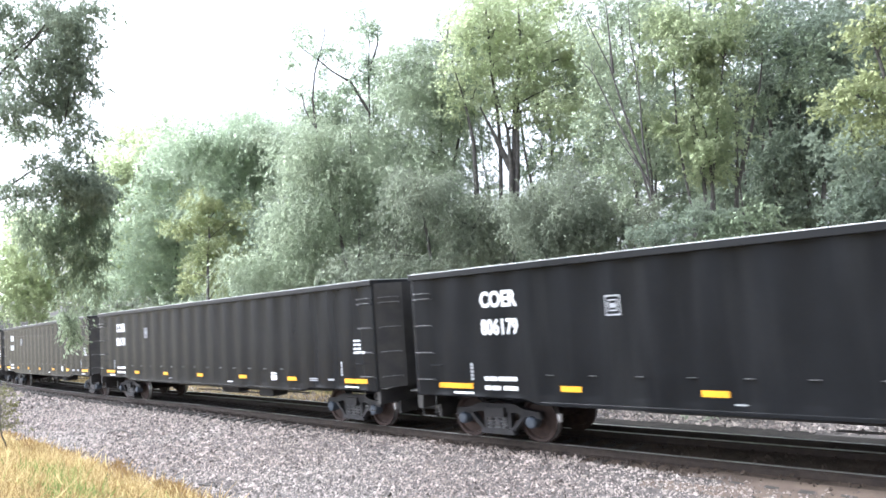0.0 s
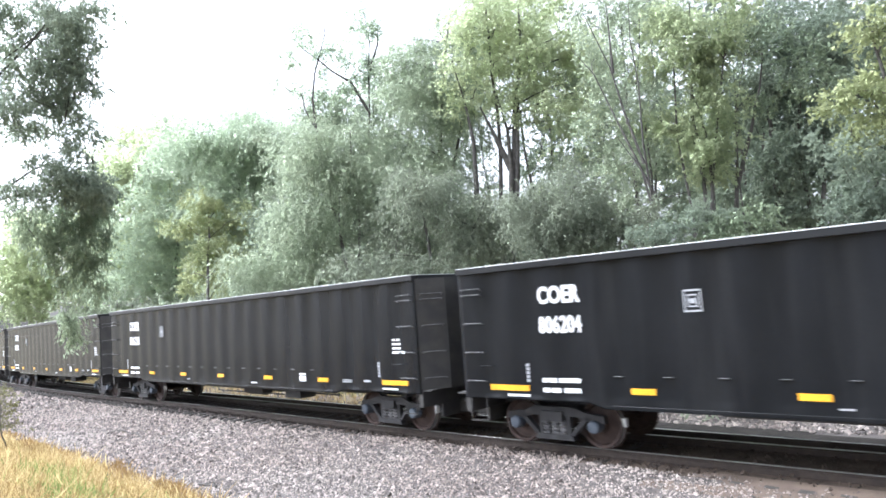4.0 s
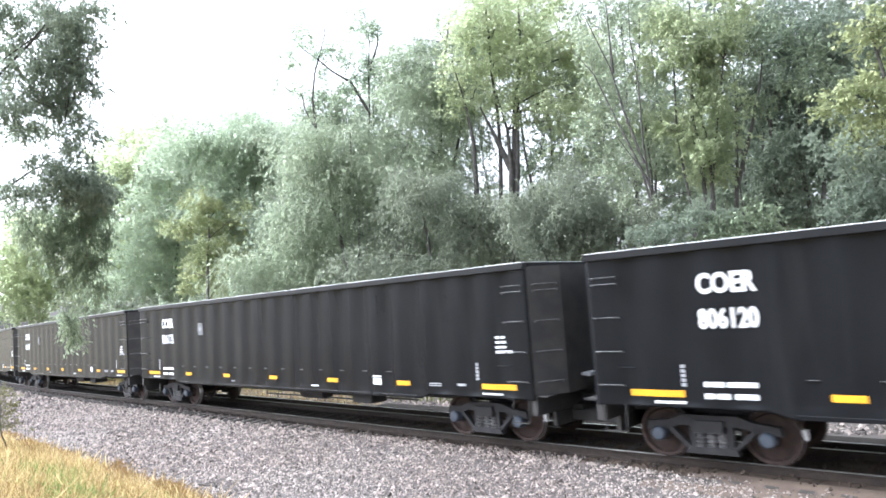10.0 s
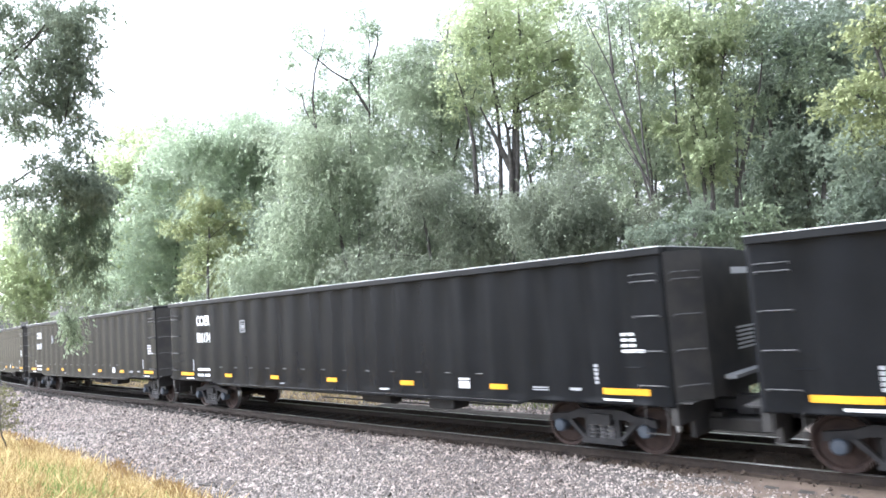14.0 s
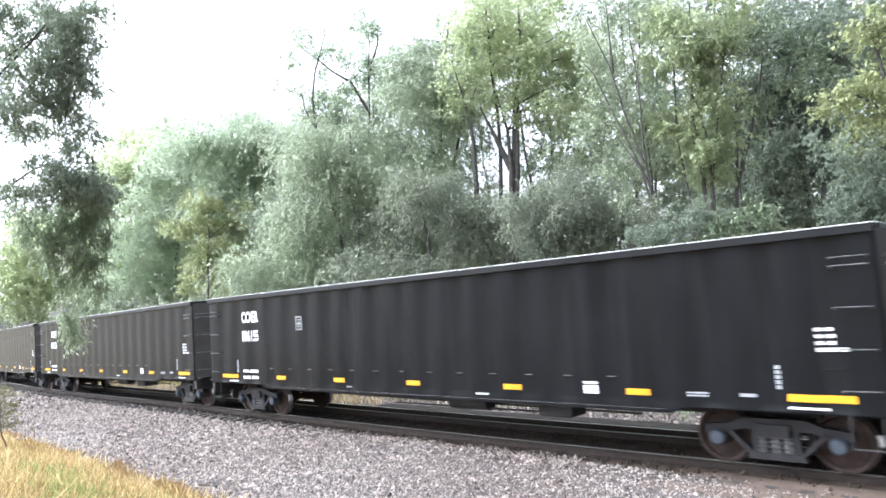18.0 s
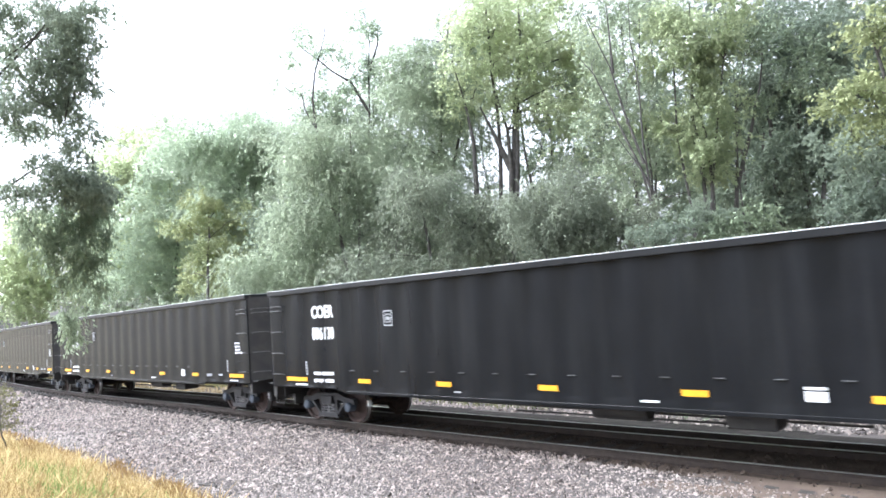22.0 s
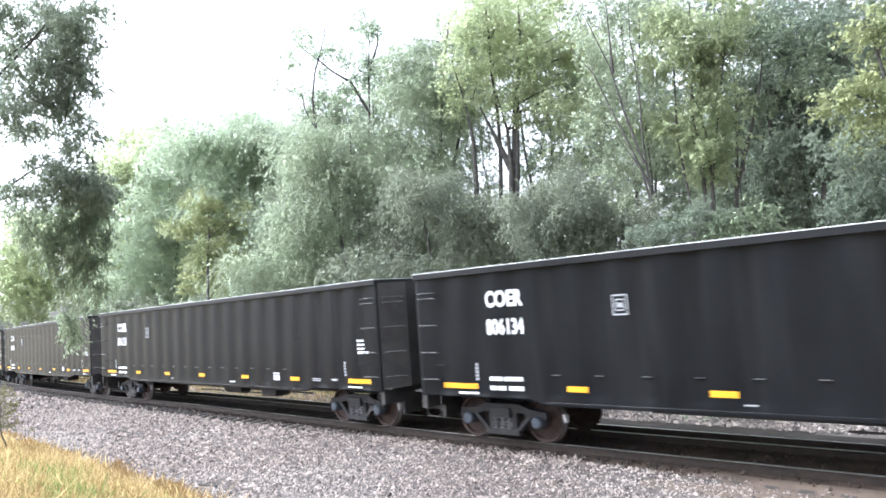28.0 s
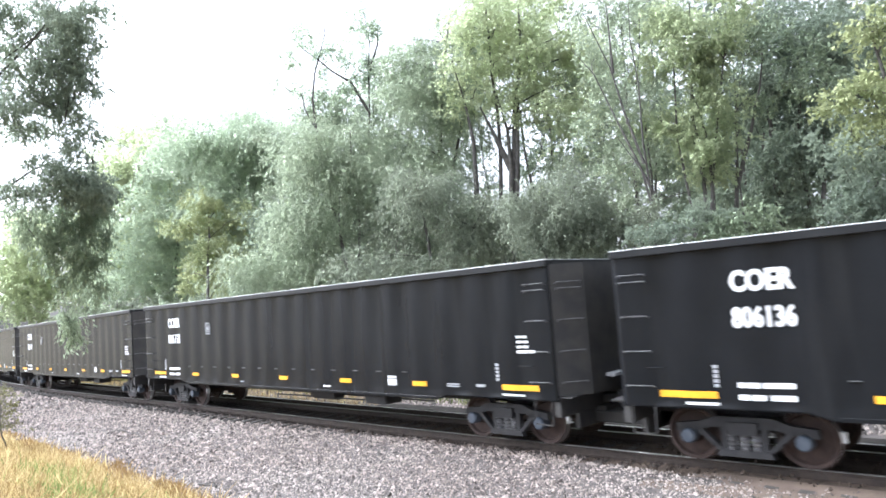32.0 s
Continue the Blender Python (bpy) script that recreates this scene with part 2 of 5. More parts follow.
PROFILE_Z = (1.6, 1.35, 1.25, 0.60, -0.22, -0.40, -0.315, -0.265, -0.235, -0.215, -0.22, -0.50, -0.52, -0.25, 0.1, 0.6)


def ground_np(x, y):
    e = easing(x)
    y = y + EASE_SIDE * e
    r = np.hypot(x, CENTRE_Y - y)
    off = np.where(y < CENTRE_Y, RADIUS - r, 60)
    s = RADIUS * np.arctan2(x, np.maximum(CENTRE_Y - y, 1.0))
    # near the camera the ties lie buried in brown earth
    buried = 0.075 * np.clip((s + 19) / 8, 0, 1) * np.clip((off + 0.5) / 0.5, 0, 1) * np.clip((3.1 - off) / 0.2, 0, 1) * np.interp(off, (0.2, 0.45), (1.0, 0.55))
    buried = buried + 0.04 * np.clip((s + 6.5) / 2, 0, 1) * np.clip((off - 0.25) / 0.25, 0, 1) * np.clip((3.1 - off) / 0.2, 0, 1)
    return np.interp(off, PROFILE_OFF, PROFILE_Z) + buried + GRADE * np.clip(s, -160, 120) - EASE_DROP * e, s, off


def ground_at(x, y):
    return float(ground_np(np.array([x]), np.array([y]))[0][0])


# ---- ground: one sheet to the horizon ----
def spaced(*stops):
    """Values from stop to stop: (start, step), ..., (end, None)."""
    out = []
    for (a, st), (b, _) in zip(stops, stops[1:]):
        k = max(1, round((b - a) / st))
        out += [a + (b - a) * i / k for i in range(k)]
    return np.array(out + [stops[-1][0]])


def build_ground():
    gx = spaced((-2500, 300), (-500, 40), (-150, 4), (-60, 0.6), (12, 3), (60, 40), (500, 300), (2500, None))
    gy = spaced((-2500, 300), (-300, 40), (-40, 3), (2, 0.3), (22, 1.0), (40, 10), (200, 60), (500, 300), (2500, None))
    X, Y = np.meshgrid(gx, gy, indexing="ij")
    Z, S, OFF = ground_np(X, Y)
    bumpy = np.array([noise.noise((float(a) * 0.35, float(b) * 0.35, 0.0)) if abs(a) < 70 and -10 < b < 60 else 0.0 for a, b in zip(X.ravel(), Y.ravel())]).reshape(X.shape)
    Z = Z + bumpy * np.where(np.abs(OFF - 1.6) < 2.2, 0.0, np.where((OFF > -4.6) & (OFF < 9.0), 0.006, 0.05))
    nx, ny = X.shape
    verts = np.stack([X, Y, Z], -1).reshape(-1, 3)
    idx = np.arange(nx * ny).reshape(nx, ny)
    quads = np.stack([idx[:-1, :-1], idx[1:, :-1], idx[1:, 1:], idx[:-1, 1:]], -1).reshape(-1, 4)
    me = mesh_of("ground", verts.tolist(), quads.tolist(), SOIL, True)
    me.materials.append(GRAVEL)
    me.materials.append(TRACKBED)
    me.materials.append(EARTH)
    me.materials.append(BLACK_BED)
    off = OFF.ravel()[quads].mean(1)
    ss = S.ravel()[quads].mean(1)
    edge = -4.8 + 0.14 * np.sin(ss * 0.6) + 0.14 * np.sin(ss * 1.7)
    which = np.where((off > edge) & (off < np.where(ss > -22, 9.0, 7.0)), 1, 0)
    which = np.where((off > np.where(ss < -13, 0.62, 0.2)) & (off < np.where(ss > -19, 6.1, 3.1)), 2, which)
    # A blacker strip of ground beyond the far rail.
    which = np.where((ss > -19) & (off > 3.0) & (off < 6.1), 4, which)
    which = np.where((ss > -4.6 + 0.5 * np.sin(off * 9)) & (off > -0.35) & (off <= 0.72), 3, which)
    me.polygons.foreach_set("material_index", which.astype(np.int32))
    return tagged(new("ground", me), "gravel shoulder and dry grassy bank beside the railway", "ground", kind="structure")


ground = build_ground()


def stones(name, s0, s1, off0, off1, count, size, seed, label, lift=0.0):
    """Loose broken stones on the ground, each the bent upper half of a lump."""
    rng = np.random.default_rng(seed)
    s, off = rng.uniform(s0, s1, count), rng.uniform(off0, off1, count)
    keep = off > -4.8 + 0.14 * np.sin(s * 0.6) + 0.14 * np.sin(s * 1.7) + rng.normal(0, 0.18, count)
    # fewer stones on the earthy strip by the ties
    earthy = np.exp(-((off - 0.30) / 0.42) ** 2) * np.clip((s + 5.2) / 1.5, 0, 1)
    keep &= rng.random(count) > earthy * 0.92
    s, off = s[keep], off[keep]
    n = len(s)
    base = along_np(s, off, 0.0)
    z = ground_np(base[:, 0], base[:, 1])[0]
    r = size * rng.lognormal(0, 0.33, n)
    base[:, 2] = z + r * 0.08 + lift
    octa = np.array([(1, 0, 0), (0, 1, 0), (-1, 0, 0), (0, -1, 0), (0, 0, 1.1)], float)
    shape = octa[None] * rng.uniform(0.6, 1.25, (n, 5, 1)) + rng.normal(0, 0.22, (n, 5, 3))
    shape *= np.stack([np.ones(n), rng.uniform(0.6, 1.0, n), rng.uniform(0.65, 1.2, n)], -1)[:, None]
    ang = rng.uniform(0, 6.283, n)
    tilt = rng.normal(0, 0.4, n)
    ca, sa, ct, st = np.cos(ang), np.sin(ang), np.cos(tilt), np.sin(tilt)
    x, y, zz = shape[..., 0], shape[..., 1], shape[..., 2]
    y, zz = y * ct[:, None] - zz * st[:, None], y * st[:, None] + zz * ct[:, None]
    x, y = x * ca[:, None] - y * sa[:, None], x * sa[:, None] + y * ca[:, None]
    verts = base[:, None] + np.stack([x, y, zz], -1) * r[:, None, None]
    f = np.array([(0, 1, 4), (1, 2, 4), (2, 3, 4), (3, 0, 4)])
    tris = (np.arange(n) * 5)[:, None, None] + f[None]
    ob = new(name, tris_mesh(name, verts.reshape(-1, 3), tris.reshape(-1, 3), STONE))
    return tagged(ob, label, "gravel", kind="stuff")


stones("gravel_stones", -15, 1.0, -5.0, 0.40, 52000, 0.0235, 1, "loose pinkish grey ballast stones beside the track")
stones("gravel_stones", -34, -15, -5.2, 0.08, 38000, 0.032, 2, "loose pinkish grey ballast stones beside the track")
stones("gravel_stones", -75, -34, -5.2, 0.08, 11000, 0.062, 3, "loose grey ballast stones further down the track")
stones("gravel_stones", -22, 4, 6.1, 9.0, 7000, 0.05, 4, "grey ballast stones on the far side of the track")
stones("gravel_stones", -62, -7, 0.05, 0.70, 17000, 0.032, 6, "pale ballast stones between the tie ends", 0.0)
stones("gravel_stones", -48, -22, 5.0, 8.0, 6000, 0.05, 7, "pale ballast stones on the far side of the track")
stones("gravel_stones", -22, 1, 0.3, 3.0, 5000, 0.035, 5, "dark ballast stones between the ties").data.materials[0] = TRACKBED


# ---- rails and ties ----
RAIL_SHAPE = ((-0.07, -0.172), (0.07, -0.172), (0.07, -0.160), (0.012, -0.140), (0.010, -0.048), (0.036, -0.036), (0.036, -0.006), (0.028, 0.0), (-0.028, 0.0), (-0.036, -0.006), (-0.036, -0.036), (-0.010, -0.048), (-0.012, -0.140), (-0.07, -0.160))


def rail(off, label, s0=-420, s1=370, lift=0.0, polished=True):
    ss = spaced((s0, 8), (-90, 1.5), (20, 8), (s1, None)) if s0 < -90 else spaced((s0, 1.5), (s1, None))
    ob = thing("rail", label, "rail", "rails of the track")
    head = (RAIL_SHAPE[4:13], "rail_head")
    foot = (RAIL_SHAPE[:5] + RAIL_SHAPE[12:], "rail_foot")
    for shape, name in (foot, head):
        n = len(shape)
        verts = [along(s, off + u, v + lift) for s in ss for u, v in shape]
        faces = [(i * n + k, i * n + (k + 1) % n, (i + 1) * n + (k + 1) % n, (i + 1) * n + k) for i in range(len(ss) - 1) for k in range(n)]
        faces += [tuple(range(n)), tuple(range((len(ss) - 1) * n, len(ss) * n))[::-1]]
        me = mesh_of(name, verts, faces, RUST)
        if polished and name == "rail_head":
            me.materials.append(SHINE)
            for i, p in enumerate(me.polygons):
                if i < len(faces) - 2 and i % n in (2, 3, 4):
                    p.material_index = 1
        part(name, me, RUST, ob)
    return ob


rail(0.85, "rusty steel rail with a worn shiny head on dark ties")
rail(2.35, "far steel rail with a worn shiny head on dark ties")
rail(2.98, "spare steel rail lying on the tie ends", -75, 15)

track_ties = thing("track_ties", "dark creosoted wooden ties with steel plates under the rails", "railway ties", kind="structure")


def tie_mesh():
    bm = bmesh.new()
    box(bm, -0.115, 0.115, -1.3, 1.3, -0.36, -0.176, 0.012)
    me = bpy.data.meshes.new("tie")
    bm.to_mesh(me)
    bm.free()
    me.materials.append(TIE)
    return me


def plate_mesh():
    bm = bmesh.new()
    box(bm, -0.09, 0.09, -0.17, 0.17, -0.174, -0.163, 0.0)
    for sx in (-0.055, 0.055):
        for sy in (-0.095, 0.095):
            box(bm, sx - 0.014, sx + 0.014, sy - 0.02, sy + 0.02, -0.163, -0.135)
    me = bpy.data.meshes.new("tie_plate")
    bm.to_mesh(me)
    bm.free()
    me.materials.append(RUST)
    return me


def tie_pose(s, shift=0.0, turn=0.0):
    p = along(s, 1.6 + shift)
    return Matrix.Translation(p) @ Matrix.Rotation(s / RADIUS + turn, 4, "Z")


def build_ties():
    rng = random.Random(4)
    tm, pm = tie_mesh(), plate_mesh()
    s, verts, faces = -420.0, [], []
    base = [v.co.copy() for v in tm.vertices]
    polys = [tuple(p.vertices) for p in tm.polygons]
    while s < 370:
        m = tie_pose(s, rng.uniform(-0.22, -0.06), rng.uniform(-0.012, 0.012))
        if -80 < s < 12:
            ob = new("tie", tm)
            ob.parent, ob.matrix_basis = track_ties, m
            if -45 < s < 4:
                for off in (-0.75, 0.75):
                    pl = new("tie_plate", pm)
                    pl.parent, pl.matrix_basis = ob, Matrix.Translation((0, off, 0))
        else:
            k = len(verts)
            verts += [m @ v for v in base]
            faces += [tuple(i + k for i in p) for p in polys]
        s += 0.52 + rng.uniform(-0.02, 0.02)
    far = new("far_ties", mesh_of("far_ties", verts, faces, TIE))
    far.parent = track_ties
    tagged(far, "far run of dark wooden ties", kind="stuff")


build_ties()

# ---- the train: long black gondola cars, all alike but for the numbers ----
CAR_STEP, BODY, HALF = 20.143, 18.80, 9.40
AXLE, WHEEL_R, TRUCK_AT = 0.9, 0.457, 7.62
TOP, SILL = 3.69, 0.90
PANEL, FIRST_LUG = 0.915, 3.55
LUGS = [FIRST_LUG + PANEL * i for i in range(13)]




def dish(x, z):
    """How far the near sheet is drawn in at x metres from the rear end: it bulges a little between its inner posts."""
    ends = min(1.0, max(0.0, (min(x, BODY - x) - 0.15) / 0.35))
    edges = min(1.0, max(0.0, (TOP - 0.12 - z) / 0.12)) * min(1.0, max(0.0, (z - 0.98) / 0.12))
    return 0.0125 * (1 + math.cos(2 * math.pi * (x - FIRST_LUG) / PANEL)) * ends * edges


def side_panel(name, near, car):
    """One side wall with a deeper sill between the trucks; near: the side towards the bank."""
    y0, y1 = (-1.555, -1.54) if near else (1.585, 1.6)
    bm = bmesh.new()
    # full sheet, its lower edge stepping down behind the trucks
    outline = [(-HALF, 1.0), (-HALF + 2.9, 1.0), (-HALF + 3.25, SILL), (HALF - 3.25, SILL), (HALF - 2.9, 1.0), (HALF, 1.0), (HALF, TOP - 0.1), (-HALF, TOP - 0.1)]
    prism(bm, outline, y0, y1)
    if not near:
        return part(name, bm, BLACK, car)
    xs = sorted(set([round(BODY * i / 205, 4) for i in range(206)] + [2.9, 3.25, BODY - 3.25, BODY - 2.9]))
    columns = []
    for x in xs:
        low = float(np.interp(x, (0, 2.9, 3.25, BODY - 3.25, BODY - 2.9, BODY), (1.0, 1.0, SILL, SILL, 1.0, 1.0)))
        zs = (low, low + 0.03, 1.08, 1.14, 2.3, TOP - 0.26, TOP - 0.18, TOP - 0.1)
        columns.append([bm.verts.new((x - HALF, -1.6 + dish(x, z), z)) for z in zs])
    for p, q in zip(columns, columns[1:]):
        for k in range(len(p) - 1):
            bm.faces.new((p[k], q[k], q[k + 1], p[k + 1])).smooth = True
        # the lower edge, folded back to the inner sheet
        r, s = [bm.verts.new((v.co.x, -1.54, v.co.z)) for v in (p[0], q[0])]
        bm.faces.new((p[0], r, s, q[0]))
    for p in (columns[0], columns[-1]):
        r, s = [bm.verts.new((p[k].co.x, -1.54, p[k].co.z)) for k in (0, -1)]
        bm.faces.new((*p, s, r))
    return part(name, bm, BLACK, car)


def truck(car, x):
    """A two-axle truck: two side frames with springs and bearings, a bolster and two turning wheelsets."""
    tr = new("truck")
    tr.parent, tr.matrix_basis = car, Matrix.Translation((x, 0, 0))
    tagged(tr, "three-piece cast steel truck with roller bearings")
    for sy in (-1, 1):
        bm = bmesh.new()
        y0, y1 = sy * 0.93, sy * 1.06
        upper = [(-1.12, 0.52), (-1.10, 0.66), (-0.72, 0.70), (-0.45, 0.80), (0.45, 0.80), (0.72, 0.70), (1.10, 0.66), (1.12, 0.52), (0.70, 0.56), (0.52, 0.62), (-0.52, 0.62), (-0.70, 0.56)]
        prism(bm, upper, y0, y1)
        for q in (-1, 1):
            prism(bm, [(q * 0.70, 0.62), (q * 0.82, 0.62), (q * 0.40, 0.22), (q * 0.30, 0.22)], y0, y1)
            prism(bm, [(q * 0.26, 0.22), (q * 0.36, 0.22), (q * 0.36, 0.70), (q * 0.26, 0.70)], y0 + sy * 0.01, y1 - sy * 0.02)
        prism(bm, [(-0.44, 0.16), (0.44, 0.16), (0.40, 0.27), (-0.40, 0.27)], y0, y1 + sy * 0.02)
        part("side_frame", bm, STEEL, tr, "grey cast steel side frame")
        for q in (-0.185, 0.0, 0.185):
            bm = bmesh.new()
            coils = [(r, 0.26 + 0.018 * k) for k, r in enumerate((0.066, 0.096, 0.096, 0.068) * 4)]
            lathe(bm, coils, 8, Matrix.Translation((q, sy * 1.0, 0)) @ Matrix.Rotation(radians(90), 4, "X"))
            part("spring", bm, RUNG, tr, "coil spring of the truck")
        for q in (-AXLE, AXLE):
            bm = bmesh.new()
            lathe(bm, [(0.03, sy * 1.15), (0.10, sy * 1.145), (0.125, sy * 1.12), (0.13, sy * 0.93)], 16, Matrix.Translation((q, 0, WHEEL_R)))
            part("bearing_cap", bm, CAP, tr, "blue-grey roller bearing end cap")
    bm = bmesh.new()
    prism(bm, [(-0.22, 0.52), (0.22, 0.52), (0.24, 0.72), (-0.24, 0.72)], -1.12, 1.12)
    part("bolster", bm, STEEL, tr)
    bm = bmesh.new()
    for q in (-0.42, 0.42):
        bar(bm, (q, -0.8, 0.42), (q, 0.8, 0.42), 0.045)
        for sy in (-0.75, 0.75):
            box(bm, q - 0.05 + (0.03 if q > 0 else -0.03), q + 0.05 + (0.03 if q > 0 else -0.03), sy - 0.06, sy + 0.06, 0.30, 0.56)
    part("brake_beam", bm, BLACK2, tr)
    for sy in (-1, 1):
        bm = bmesh.new()
        prism(bm, [(1.375, 0.44), (1.42, 0.44), (1.42, 0.60), (1.345, 0.60)], sy * 0.72, sy * 0.82)
        part("brake_shoe", bm, WHITE, tr, "pale brake shoe against the wheel")
    for q in (-AXLE, AXLE):
        bm = bmesh.new()
        bar(bm, (0, -1.1, 0), (0, 1.1, 0), 0.08, 10)
        for sy in (-1, 1):
            prof = [(0.10, 0.86), (0.13, 0.855), (0.16, 0.80), (0.36, 0.765), (0.39, 0.82), (0.448, 0.822), (0.452, 0.80), (0.462, 0.70), (0.488, 0.695), (0.490, 0.675), (0.47, 0.665), (0.38, 0.67), (0.36, 0.72), (0.16, 0.74), (0.13, 0.70), (0.10, 0.70)]
            lathe(bm, [(r, sy * a) for r, a in prof], 24)
        me = bpy.data.meshes.new("wheelset")
        bmesh.ops.recalc_face_normals(bm, faces=bm.faces)
        bm.to_mesh(me)
        bm.free()
        me.materials.append(WHEEL)
        me.materials.append(SHINE)
        for pl in me.polygons:
            c = pl.center
            if math.hypot(c.x, c.z) > 0.447 and 0.70 < abs(c.y) < 0.815:
                pl.material_index = 1
        ws = new("wheelset", me)
        ws.parent, ws.matrix_basis = tr, Matrix.Translation((q, 0, WHEEL_R))
    return tr




RUNG_Z = (1.36, 1.94, 2.53, 3.12, 3.24)


def ladder(car, x, y, facing):
    """Five bent rungs on a corner; facing: 'side' or 'end'."""
    lad = new("ladder")
    lad.parent, lad.matrix_basis = car, Matrix.Translation((x, y, 0)) @ Matrix.Rotation(radians(0 if facing == "side" else 90), 4, "Z")
    if facing == "slant":
        lad.matrix_basis = Matrix.Translation((x, y, 0)) @ Matrix.Rotation(math.atan2(0.534, 0.42), 4, "Z")
    tagged(lad, "corner ladder of worn steel rungs")
    out = (-0.075 if y < 0 else 0.075) if facing != "end" else (-0.075 if x > 0 else 0.075)
    for z in RUNG_Z:
        bm = bmesh.new()
        bar(bm, (-0.24, out, z), (0.24, out, z), 0.0095)
        for q in (-0.24, 0.24):
            bar(bm, (q, out, z), (q, out * 0.04, z - 0.03), 0.011)
        part("rung", bm, RUNG, lad)


def mark(name, car, x0, x1, z0, z1, mat, label, proud=0.004):
    """A flat painted mark that follows the near side's sheet."""
    bm = bmesh.new()
    n = max(1, math.ceil((x1 - x0) / 0.06))
    rings = []
    for i in range(n + 1):
        x = x0 + (x1 - x0) * i / n
        y = -1.6 + dish(x, (z0 + z1) / 2)
        rings.append([bm.verts.new((x - HALF, y - d, z)) for d, z in ((proud, z0), (proud, z1), (0.0005, z1), (0.0005, z0))])
    for p, q in zip(rings, rings[1:]):
        for k in range(4):
            bm.faces.new((p[k], q[k], q[(k + 1) % 4], p[(k + 1) % 4]))
    bm.faces.new(rings[0])
    bm.faces.new(rings[-1][::-1])
    return part(name, bm, mat, car, label)


def build_car():
    car = thing("gondola_car", "long black high-sided steel gondola freight car rolling on the track", "freight car", "cars of the train")
    side_panel("side_wall", True, car)
    side_panel("side_wall", False, car)
    # floor, ends, underframe
    bm = bmesh.new()
    box(bm, -HALF + 0.02, HALF - 0.02, -1.536, 1.584, 1.30, 1.36)
    part("floor", bm, BLACK2, car)
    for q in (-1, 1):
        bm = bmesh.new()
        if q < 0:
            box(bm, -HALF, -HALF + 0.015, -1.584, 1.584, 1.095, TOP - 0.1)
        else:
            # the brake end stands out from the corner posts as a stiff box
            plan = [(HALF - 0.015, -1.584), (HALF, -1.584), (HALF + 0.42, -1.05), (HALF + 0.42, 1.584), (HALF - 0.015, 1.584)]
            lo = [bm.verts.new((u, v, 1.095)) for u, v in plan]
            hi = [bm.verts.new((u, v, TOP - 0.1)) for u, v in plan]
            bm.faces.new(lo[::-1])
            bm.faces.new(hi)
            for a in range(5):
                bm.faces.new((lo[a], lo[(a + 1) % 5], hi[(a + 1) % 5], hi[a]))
        # Lighter black than the sides: the end's shade is lifted by colour.
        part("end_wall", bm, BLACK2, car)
        bm = bmesh.new()
        box(bm, q * (HALF - 0.05), q * (HALF + 0.26), -1.55, 1.55, 1.06, 1.09)
        part("end_platform", bm, BLACK2, car, "steel end platform")
        bm = bmesh.new()
        box(bm, q * (HALF - 0.12), q * (HALF + 0.02), -1.58, 1.58, 0.70, 1.06, 0.01)
        # Plate added below the sill, to keep the gap between cars dark.
        box(bm, q * (HALF - 0.10), q * (HALF), -0.95, 1.25, 0.40, 0.70, 0.01)
        part("end_sill", bm, BLACK2, car)
        # Added inner sheet that blocks the bright view through under the end.
        bm = bmesh.new()
        box(bm, q * (HALF - 0.72), q * (HALF - 0.70), -1.53, 1.58, 0.98, 1.299)
        part("bulkhead", bm, BLACK2, car)
        bm = bmesh.new()
        box(bm, q * (HALF - 0.10), q * (HALF + 0.22), -0.34, 0.34, 0.62, 0.74)
        # Added lower block, hiding bright ground behind the coupler.
        box(bm, q * (HALF - 0.10), q * (HALF + 0.66), -0.40, 0.42, 0.44, 0.66, 0.02)
        part("draft_gear", bm, BLACK2, car)
        bm = bmesh.new()
        box(bm, q * (HALF - 0.3), q * (HALF + 0.48), -0.10, 0.10, 0.76, 0.96, 0.02)
        prism(bm, [(q * (HALF + 0.42), 0.70), (q * (HALF + 0.73), 0.72), (q * (HALF + 0.73), 1.02), (q * (HALF + 0.42), 1.04)], -0.16 * q, 0.10 * q)
        part("coupler", bm, STEEL, car, "cast steel knuckle coupler")
        bm = bmesh.new()
        bar(bm, (q * (HALF + 0.10), 0.30, 0.86), (q * (HALF + 0.30), 0.28, 0.55), 0.025)
        bar(bm, (q * (HALF + 0.30), 0.28, 0.55), (q * (HALF + 0.73), 0.22, 0.48), 0.025)
        part("air_hose", bm, BLACK2, car, "black rubber brake hose")
    bm = bmesh.new()
    box(bm, HALF + 0.44, HALF + 0.64, -0.60, 1.30, 1.37, 1.43)
    for yb in (-0.4, 1.1):
        prism(bm, [(HALF + 0.421, 1.325), (HALF + 0.46, 1.325), (HALF + 0.52, 1.37), (HALF + 0.421, 1.37)], yb, yb + 0.04)
    part("brake_step", bm, GREYMARK, car, "pale grey brake step on the end")
    bm = bmesh.new()
    box(bm, -HALF + 0.1, HALF - 0.1, -0.38, 0.38, 0.72, 1.30)
    for x in np.linspace(-6.6, 6.6, 9):
        prism(bm, [(-1.55, 1.30), (1.55, 1.30), (1.55, 1.16), (0.38, 0.98), (-0.38, 0.98), (-1.55, 1.16)], x - 0.06, x + 0.06, "x")
    part("underframe", bm, BLACK2, car, "black steel centre sill and crossbearers")
    bm = bmesh.new()
    box(bm, 3.2, 4.0, -1.25, -0.72, 0.62, 0.98, 0.03)
    bmesh.ops.create_cone(bm, cap_ends=True, segments=14, radius1=0.2, radius2=0.2, depth=1.1, matrix=Matrix.Translation((1.2, -0.95, 0.80)) @ Matrix.Rotation(radians(90), 4, "Y"))
    bar(bm, (-4.4, -0.75, 0.74), (5.2, -0.75, 0.70), 0.022)
